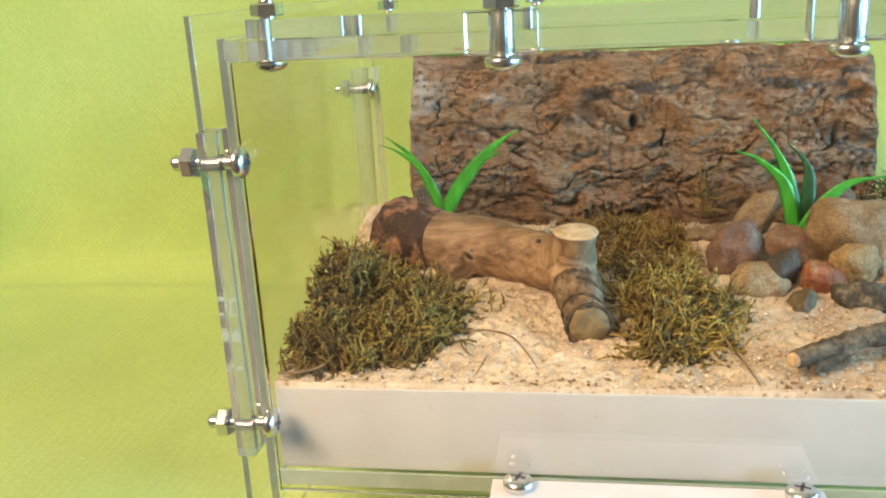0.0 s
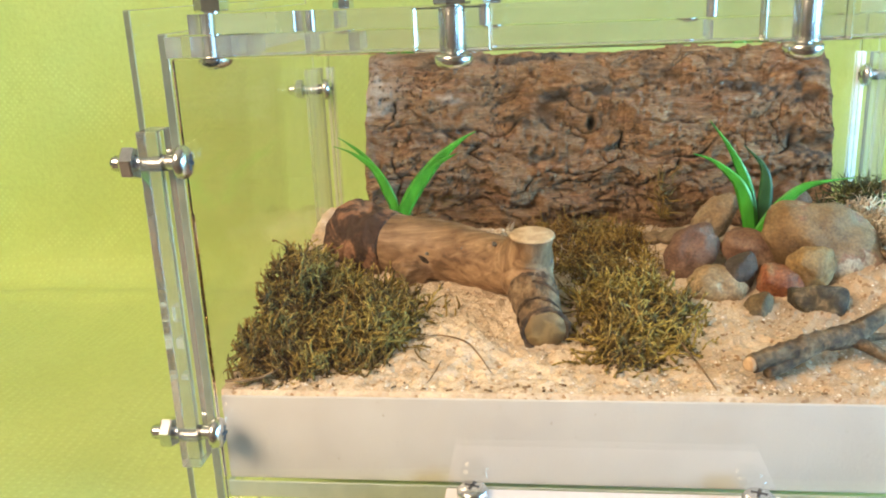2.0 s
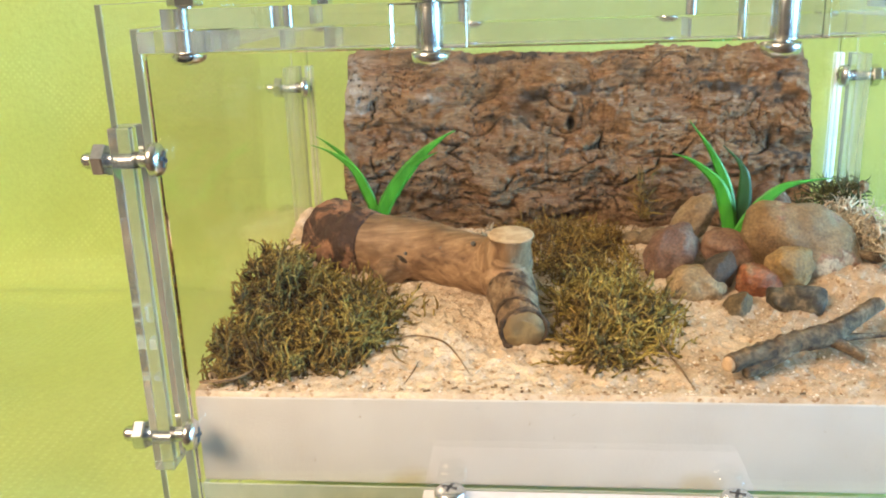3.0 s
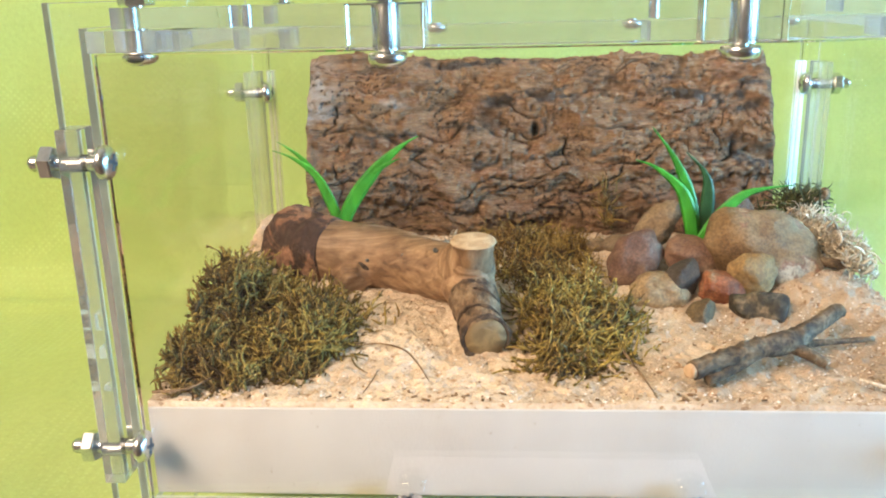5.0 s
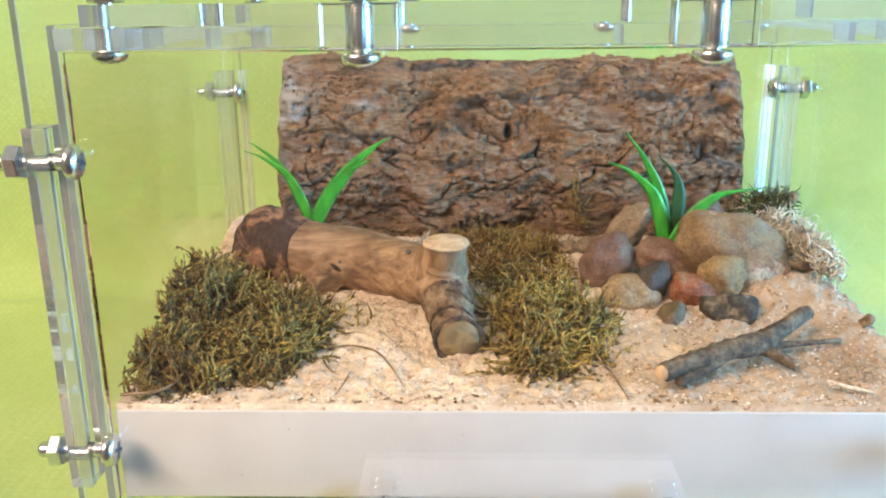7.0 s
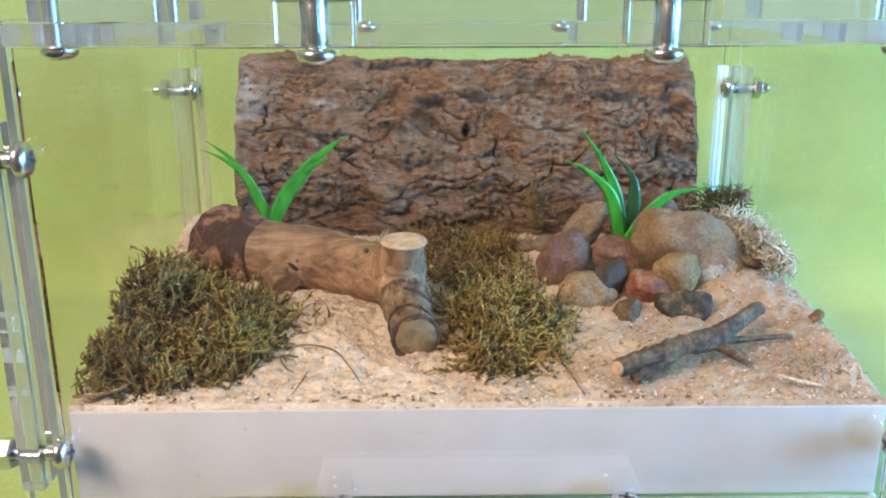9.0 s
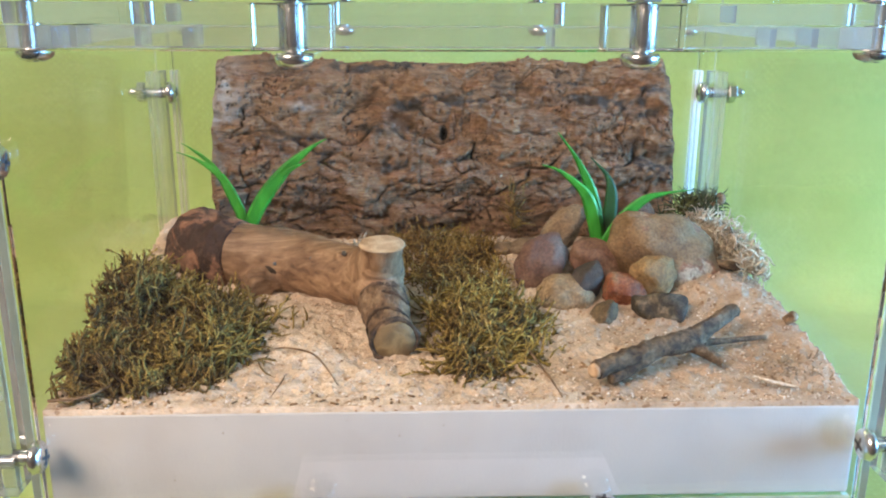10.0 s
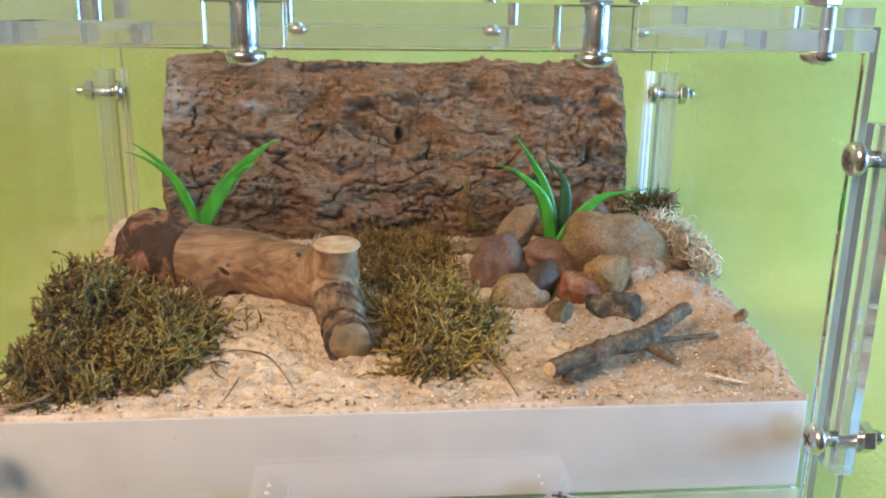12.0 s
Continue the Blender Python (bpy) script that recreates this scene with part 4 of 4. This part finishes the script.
part("side_stem", sweep([(0.0620, 0.0220, 0.0530), (0.0670, 0.0200, 0.0510), (0.0712, 0.0178, 0.0490)], [0.0021, 0.0016, 0.0013], 18, 0.12, 420, 6), TWIG_BARK, twig)
part("thin_stem", sweep([(0.0650, 0.0240, 0.0520), (0.0760, 0.0280, 0.0510), (0.0876, 0.0310, 0.0508)], [0.0013, 0.0008, 0.0007], 14, 0.12, 500, 6), TWIG_BARK, twig)
# Dark stem-like piece added for the shadow under the twig's end.
part("stem_shadow", sweep([(0.0390, 0.0078, 0.0490), (0.0455, 0.0120, 0.0502), (0.0530, 0.0165, 0.0522)], [0.0013, 0.0016, 0.0014], 18, 0.12, 420, 6), TWIG_BARK, twig)
part("sawn_end", disc((0.0346, 0.0072, 0.0518), (-0.85, -0.55, 0.0), 0.0019), CUT_PALE, twig, "pale tan sawn end")
tagged(twig, "dark grey forked twig lying on the sand", "twig")


# ---- moss ----
def inside(poly, x, y):
    hit = False
    for (x0, y0), (x1, y1) in zip(poly, poly[1:] + poly[:1]):
        if (y0 > y) != (y1 > y) and x < (x1 - x0) * (y - y0) / (y1 - y0) + x0:
            hit = not hit
    return hit


def edge_distance(poly, x, y):
    best = 9.0
    for (x0, y0), (x1, y1) in zip(poly, poly[1:] + poly[:1]):
        dx, dy = x1 - x0, y1 - y0
        s = max(0, min(1, ((x - x0) * dx + (y - y0) * dy) / (dx * dx + dy * dy)))
        best = min(best, math.hypot(x - x0 - s * dx, y - y0 - s * dy))
    return best


def moss_patch(poly, height, count, mat, seed, label, length=0.0088, radius=0.00068, lift=0.45, curl=4.2, per=16, leaflet=0.0017):
    """A mat of curling feathery shoots over a low cushion, coloured dark for the shade between them."""
    rng = np.random.default_rng(seed)
    xs, ys = [p[0] for p in poly], [p[1] for p in poly]

    def level(x, y):
        d = edge_distance(poly, x, y)
        k = 1 - math.exp(-d / 0.006)
        return float(sand_level(np.float64(x), np.float64(y))) + height(x, y) * k * (0.80 + 1.15 * noise.noise((x * 95, y * 95, seed)))
    roots, dirs = [], []
    while len(roots) < count:
        x, y = rng.uniform(min(xs), max(xs)), rng.uniform(min(ys), max(ys))
        if not inside(poly, x, y) or x < -0.0985:
            continue
        roots.append((x, y, level(x, y) - 0.0012 - 0.0028 * rng.uniform()))
        flow = noise.noise(Vector((x * 70, y * 70, seed))) * 7
        dirs.append((0.9 * math.cos(flow) + rng.normal() * 0.5, 0.9 * math.sin(flow) + rng.normal() * 0.5 - 0.25, lift * rng.normal() + 0.45))
    lengths = length * rng.uniform(0.55, 1.35, count)
    rings = 10
    verts, faces = strands(np.array(roots), np.array(dirs), lengths, radius * rng.uniform(0.7, 1.3, count), curl, rng, rings, 0.35)
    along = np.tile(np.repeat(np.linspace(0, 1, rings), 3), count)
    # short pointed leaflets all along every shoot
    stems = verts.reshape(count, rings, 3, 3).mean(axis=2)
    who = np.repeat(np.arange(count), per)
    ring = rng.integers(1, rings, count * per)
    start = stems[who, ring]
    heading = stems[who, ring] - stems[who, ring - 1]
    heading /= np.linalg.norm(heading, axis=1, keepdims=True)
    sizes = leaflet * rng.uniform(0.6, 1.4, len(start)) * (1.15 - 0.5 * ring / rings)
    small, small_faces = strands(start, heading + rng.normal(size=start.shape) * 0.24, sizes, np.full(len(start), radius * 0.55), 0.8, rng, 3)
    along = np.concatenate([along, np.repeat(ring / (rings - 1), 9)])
    off = len(verts)
    verts = np.concatenate([verts, small])
    faces += [tuple(i + off for i in f) for f in small_faces]
    verts[:, 0] = np.clip(verts[:, 0], -0.0998, 0.0998)
    verts[:, 1] = np.maximum(verts[:, 1], 0.0008)
    verts[:, 2] = np.maximum(verts[:, 2], sand_level(verts[:, 0], verts[:, 1]) - 0.0004)
    verts = [tuple(v) for v in verts]
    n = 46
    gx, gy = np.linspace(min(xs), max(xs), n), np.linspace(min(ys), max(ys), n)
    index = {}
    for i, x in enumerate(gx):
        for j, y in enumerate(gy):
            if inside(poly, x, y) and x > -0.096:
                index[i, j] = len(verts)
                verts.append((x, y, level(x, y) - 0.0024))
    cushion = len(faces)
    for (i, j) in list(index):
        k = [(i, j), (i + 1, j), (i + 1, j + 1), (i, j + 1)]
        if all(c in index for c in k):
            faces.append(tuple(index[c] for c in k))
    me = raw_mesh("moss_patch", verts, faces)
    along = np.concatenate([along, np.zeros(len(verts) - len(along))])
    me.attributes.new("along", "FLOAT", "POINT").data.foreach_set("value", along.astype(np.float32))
    ob = place("moss_patch", me, [mat, MOSS_BASE], base=(sum(xs) / len(xs), sum(ys) / len(ys), 0.047))
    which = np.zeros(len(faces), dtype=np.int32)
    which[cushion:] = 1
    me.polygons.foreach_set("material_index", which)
    return tagged(ob, label, "moss", kind="stuff")


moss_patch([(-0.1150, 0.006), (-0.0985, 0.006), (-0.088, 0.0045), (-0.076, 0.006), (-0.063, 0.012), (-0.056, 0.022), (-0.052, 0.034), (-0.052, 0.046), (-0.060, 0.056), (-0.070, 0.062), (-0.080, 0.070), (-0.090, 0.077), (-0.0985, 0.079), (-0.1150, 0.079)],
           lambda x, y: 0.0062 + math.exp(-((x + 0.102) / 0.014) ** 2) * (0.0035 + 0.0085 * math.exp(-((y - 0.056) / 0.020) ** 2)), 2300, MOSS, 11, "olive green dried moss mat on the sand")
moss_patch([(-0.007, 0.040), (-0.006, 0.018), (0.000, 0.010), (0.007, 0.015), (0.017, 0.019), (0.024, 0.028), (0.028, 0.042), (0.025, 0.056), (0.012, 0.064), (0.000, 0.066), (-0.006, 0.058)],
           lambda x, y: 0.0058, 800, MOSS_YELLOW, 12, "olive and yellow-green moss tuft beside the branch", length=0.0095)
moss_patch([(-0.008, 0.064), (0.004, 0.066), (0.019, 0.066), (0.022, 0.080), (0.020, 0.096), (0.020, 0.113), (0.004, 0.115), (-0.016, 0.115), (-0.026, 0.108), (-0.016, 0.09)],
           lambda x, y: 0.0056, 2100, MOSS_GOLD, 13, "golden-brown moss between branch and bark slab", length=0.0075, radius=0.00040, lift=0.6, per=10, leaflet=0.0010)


def tuft(name, spots, count, spread, length, radius, mat, seed, label, category, curl=2.4, up=0.8):
    """Loose curly stems growing out of a few spots."""
    rng = np.random.default_rng(seed)
    spots = np.array(spots)
    roots = spots[rng.integers(0, len(spots), count)] + rng.normal(size=(count, 3)) * spread * np.array([0.8, 1, 0.6])
    roots[:, 0] = np.clip(roots[:, 0], -0.0985, 0.0985)
    dirs = rng.normal(size=(count, 3)) + np.array([0, -0.2, up])
    verts, faces = strands(roots, dirs, length * rng.uniform(0.4, 1.3, count), radius * rng.uniform(0.6, 1.3, count), curl, rng)
    verts[:, 0] = np.clip(verts[:, 0], -0.0998, 0.0998)
    verts[:, 1] = np.maximum(verts[:, 1], 0.0006)
    verts[:, 2] = np.maximum(verts[:, 2], sand_level(verts[:, 0], verts[:, 1]) - 0.0006)
    me = raw_mesh(name, verts, faces)
    me.attributes.new("along", "FLOAT", "POINT").data.foreach_set("value", np.tile(np.repeat(np.linspace(0.3, 1, 6), 3), count).astype(np.float32))
    ob = place(name, me, mat, base=(float(spots[:, 0].mean()), float(spots[:, 1].mean()), float(spots[:, 2].min()) - 0.002))
    return tagged(ob, label, category, kind="stuff")


tuft("lichen", [(0.088, 0.098, 0.066), (0.090, 0.092, 0.067), (0.093, 0.086, 0.066), (0.094, 0.080, 0.064), (0.095, 0.074, 0.062), (0.093, 0.090, 0.061), (0.095, 0.082, 0.059), (0.0965, 0.071, 0.0625), (0.0975, 0.065, 0.0605)], 1300, 0.0036, 0.0055, 0.00044, LICHEN, 21, "cream curly dried lichen beside the large stone", "lichen", 5.2)
tuft("moss_sprig", [(0.0860, 0.106, 0.070), (0.0900, 0.104, 0.071), (0.0935, 0.102, 0.071), (0.084, 0.108, 0.064)], 320, 0.0028, 0.007, 0.0005, MOSS_DARK, 22, "dark green moss sprig against the tank wall", "moss", 2.0)
tuft("moss_sprig", [(0.0265, 0.112, 0.062), (0.0262, 0.114, 0.068), (0.0258, 0.1155, 0.073)], 90, 0.0015, 0.008, 0.00036, MOSS_GOLD, 24, "thin golden moss strand climbing the bark", "moss", 1.2, 1.8)
tuft("dry_litter", [(0.083, 0.014, 0.0475), (0.089, 0.012, 0.0475), (0.093, 0.017, 0.048), (0.095, 0.009, 0.0472)], 130, 0.0032, 0.0026, 0.00026, DRY_TAN, 25, "tan dry plant crumbs on the sand", "litter", 1.2, 0.1)
tuft("dry_litter", [(-0.028, 0.102, 0.0575), (-0.031, 0.099, 0.0570)], 40, 0.0018, 0.005, 0.0004, LICHEN, 26, "pale dry lichen crumbs behind the branch", "litter", 2.2, 0.5)
tuft("dry_litter", [(-0.009, 0.078, 0.062), (-0.006, 0.080, 0.062)], 6, 0.0014, 0.004, 0.00028, DRY_TAN, 27, "pale dry stems on the golden moss", "litter", 1.4, 0.4)


tuft("moss_threads", [(-0.052, 0.022, 0.0495), (-0.047, 0.040, 0.0515), (-0.058, 0.012, 0.0485), (-0.066, 0.007, 0.0480), (-0.045, 0.047, 0.0525)], 22, 0.0025, 0.0065, 0.00045, MOSS_GOLD, 28, "yellow-brown moss threads straying over the sand", "moss", 2.0, 0.02)


def litter_chips(count, seed):
    """Small bark crumbs strewn along the front edge and over the sand."""
    rng = np.random.default_rng(seed)
    verts, faces = [], []
    for i in range(count):
        x = rng.uniform(-0.098, 0.098)
        y = 0.0012 + 0.004 * rng.uniform() if i % 3 else rng.uniform(0.005, 0.06)
        z = float(sand_level(np.float64(x), np.float64(y))) + 0.0002
        a, w, d, hgt = rng.uniform(0, 3.1), rng.uniform(0.0003, 0.0012), rng.uniform(0.0002, 0.0004), rng.uniform(0.0002, 0.0004)
        o = len(verts)
        for sx, sy, sz in ((-1, -1, 0), (1, -0.8, 0), (1.1, 1, 0), (-0.9, 1, 0), (-0.8, -0.7, 1), (0.7, -0.8, 1.2), (0.9, 0.7, 1), (-0.8, 0.8, 0.8)):
            verts.append((x + math.cos(a) * sx * w - math.sin(a) * sy * d, max(0.0004, y + math.sin(a) * sx * w + math.cos(a) * sy * d), z + sz * hgt))
        faces += [(o, o + 3, o + 2, o + 1), (o + 4, o + 5, o + 6, o + 7)] + [(o + k, o + (k + 1) % 4, o + 4 + (k + 1) % 4, o + 4 + k) for k in range(4)]
    ob = place("bark_crumbs", raw_mesh("bark_crumbs", verts, faces), DRY_BROWN, base=(0, 0.01, 0.0465), smooth=False)
    return tagged(ob, "small brown bark crumbs strewn on the sand", "litter", kind="stuff")


litter_chips(64, 31)


# ---- fallen stems and bits ----
def stem(name, path, radii, mat, label, n=10):
    base = min(path, key=lambda p: p[2])
    return tagged(thing(name, sweep(path, radii, n, 0.1, 600, 7), mat, base), label, "stem")


stem("dry_stalk", [(0.0762, 0.0098, 0.0486), (0.0800, 0.0072, 0.0482), (0.0860, 0.0048, 0.0478)], [0.00035, 0.00050, 0.0002], DRY_STALK, "pale dry stalk lying on the sand")
stem("root_thread", [(-0.0522, 0.0267, 0.0497), (-0.0455, 0.0287, 0.0500), (-0.0381, 0.0255, 0.0497), (-0.0336, 0.0179, 0.0490), (-0.0296, 0.0081, 0.0482)], [0.00015, 0.00024, 0.00028, 0.0002, 0.00012], DRY_BROWN, "thin dark brown root thread on the sand")
stem("root_thread", [(-0.0434, 0.0130, 0.0490), (-0.0442, 0.0085, 0.0484), (-0.0456, 0.0029, 0.0478)], [0.00012, 0.0002, 0.00012], DRY_BROWN, "short brown root thread on the sand")
stem("root_thread", [(0.0205, 0.0250, 0.0500), (0.0222, 0.0190, 0.0490), (0.0240, 0.0110, 0.0484), (0.0258, 0.0010, 0.0476)], [0.0004, 0.0003, 0.00025, 0.00012], DRY_BROWN, "thin brown stem hanging from the moss")
stem("root_thread", [(-0.0985, 0.0015, 0.0482), (-0.0900, 0.0020, 0.0488), (-0.0850, 0.0060, 0.0500)], [0.0004, 0.0004, 0.0002], DRY_BROWN, "dark stem at the tank's front edge")
stem("wood_chip", [(0.0860, 0.0740, 0.0600), (0.0920, 0.0700, 0.0592), (0.0980, 0.0700, 0.0585)], [0.0012, 0.0016, 0.0012], TWIG_BARK, "brown flat wood chip under the lichen")
stem("leaf_crumb", [(0.0955, 0.0375, 0.0528), (0.0975, 0.0370, 0.0545), (0.0968, 0.0365, 0.0558)], [0.0012, 0.0016, 0.0008], DRY_BROWN, "curled brown leaf crumb on the sand")
stem("leaf_crumb", [(0.0940, 0.1010, 0.0725), (0.0965, 0.1000, 0.0745), (0.0960, 0.0990, 0.0765)], [0.0014, 0.0022, 0.0010], DRY_BROWN, "curled reddish-brown dry leaf on the sprig")


# ---- plastic plants ----
def leaf(parent, path, width, mat):
    """A strap leaf: a bent blade with a shallow keel."""
    pts = [Vector(p) for p in path]
    fine = []
    for i in range(len(pts) - 1):
        p0, p1, p2, p3 = pts[max(i - 1, 0)], pts[i], pts[i + 1], pts[min(i + 2, len(pts) - 1)]
        for k in range(9):
            s = k / 9
            fine.append(0.5 * (2 * p1 + (p2 - p0) * s + (2 * p0 - 5 * p1 + 4 * p2 - p3) * s * s + (3 * p1 - p0 - 3 * p2 + p3) * s ** 3))
    fine.append(pts[-1])
    bm = bmesh.new()
    rows = []
    n = len(fine)
    for i, p in enumerate(fine):
        s = i / (n - 1)
        d = (fine[min(i + 1, n - 1)] - fine[max(i - 1, 0)]).normalized()
        a = d.cross(Vector((0.1, 1, 0.15))).normalized()
        out = a.cross(d).normalized()
        w = width * 0.5 * (0.72 + 0.28 * math.sin(min(1, s * 2.4) * math.pi / 2)) * (1 - smooth_step(0.35, 1.0, s) * 0.93)
        th = 0.0003
        rows.append([bm.verts.new(p + a * w * u + out * (th * f + 0.0005 * (1 - abs(u)) * w / width * 2)) for u, f in ((-1, 0), (-0.5, 1), (0, 1), (0.5, 1), (1, 0), (0.5, -1), (0, -1), (-0.5, -1))])
    for u, w in zip(rows, rows[1:]):
        for k in range(8):
            j = (k + 1) % 8
            bm.faces.new((u[k], u[j], w[j], w[k]))
    bm.faces.new(rows[0][::-1])
    bm.faces.new(rows[-1])
    bmesh.ops.recalc_face_normals(bm, faces=bm.faces[:])
    return part("leaf", bm, mat, parent)


plant_a = group_of("plastic_plant", (-0.0675, 0.1020, 0.0545))
leaf(plant_a, [(-0.0678, 0.1010, 0.0560), (-0.0684, 0.1010, 0.0666), (-0.0714, 0.1015, 0.0747), (-0.0760, 0.1025, 0.0828), (-0.0841, 0.1045, 0.0882), (-0.0911, 0.1060, 0.0905)], 0.0042, LEAF)
leaf(plant_a, [(-0.0671, 0.1010, 0.0560), (-0.0657, 0.1000, 0.0669), (-0.0603, 0.1000, 0.0769), (-0.0521, 0.1000, 0.0867), (-0.0442, 0.1000, 0.0931), (-0.0393, 0.1000, 0.0958)], 0.0052, LEAF)
leaf(plant_a, [(-0.0681, 0.1020, 0.0560), (-0.0726, 0.1040, 0.0760), (-0.0796, 0.1065, 0.0860), (-0.0866, 0.1085, 0.0912), (-0.0901, 0.1095, 0.0930)], 0.0022, LEAF)
leaf(plant_a, [(-0.0546, 0.0990, 0.0835), (-0.0496, 0.0985, 0.0868), (-0.0451, 0.0982, 0.0888)], 0.0014, LEAF)
tagged(plant_a, "bright green plastic plant with strap leaves behind the branch", "plant")

plant_b = group_of("plastic_plant", (0.0515, 0.0870, 0.0560))
leaf(plant_b, [(0.0510, 0.0862, 0.0570), (0.0509, 0.0860, 0.0643), (0.0488, 0.0860, 0.0739), (0.0457, 0.0860, 0.0805), (0.0381, 0.0860, 0.0870), (0.0317, 0.0860, 0.0895)], 0.0048, LEAF)
leaf(plant_b, [(0.0522, 0.0890, 0.0570), (0.0518, 0.0890, 0.0654), (0.0492, 0.0890, 0.0789), (0.0440, 0.0892, 0.0901), (0.0372, 0.0895, 0.0994)], 0.0046, LEAF)
leaf(plant_b, [(0.0538, 0.0900, 0.0570), (0.0549, 0.0900, 0.0641), (0.0560, 0.0900, 0.0767), (0.0546, 0.0905, 0.0843), (0.0487, 0.0915, 0.0908)], 0.0050, LEAF_DARK)
leaf(plant_b, [(0.0524, 0.0855, 0.0570), (0.0528, 0.0840, 0.0620), (0.0586, 0.0840, 0.0715), (0.0654, 0.0840, 0.0780), (0.0724, 0.0840, 0.0802), (0.0815, 0.0845, 0.0812)], 0.0044, LEAF)
tagged(plant_b, "bright green plastic plant with bent leaves among the stones", "plant")
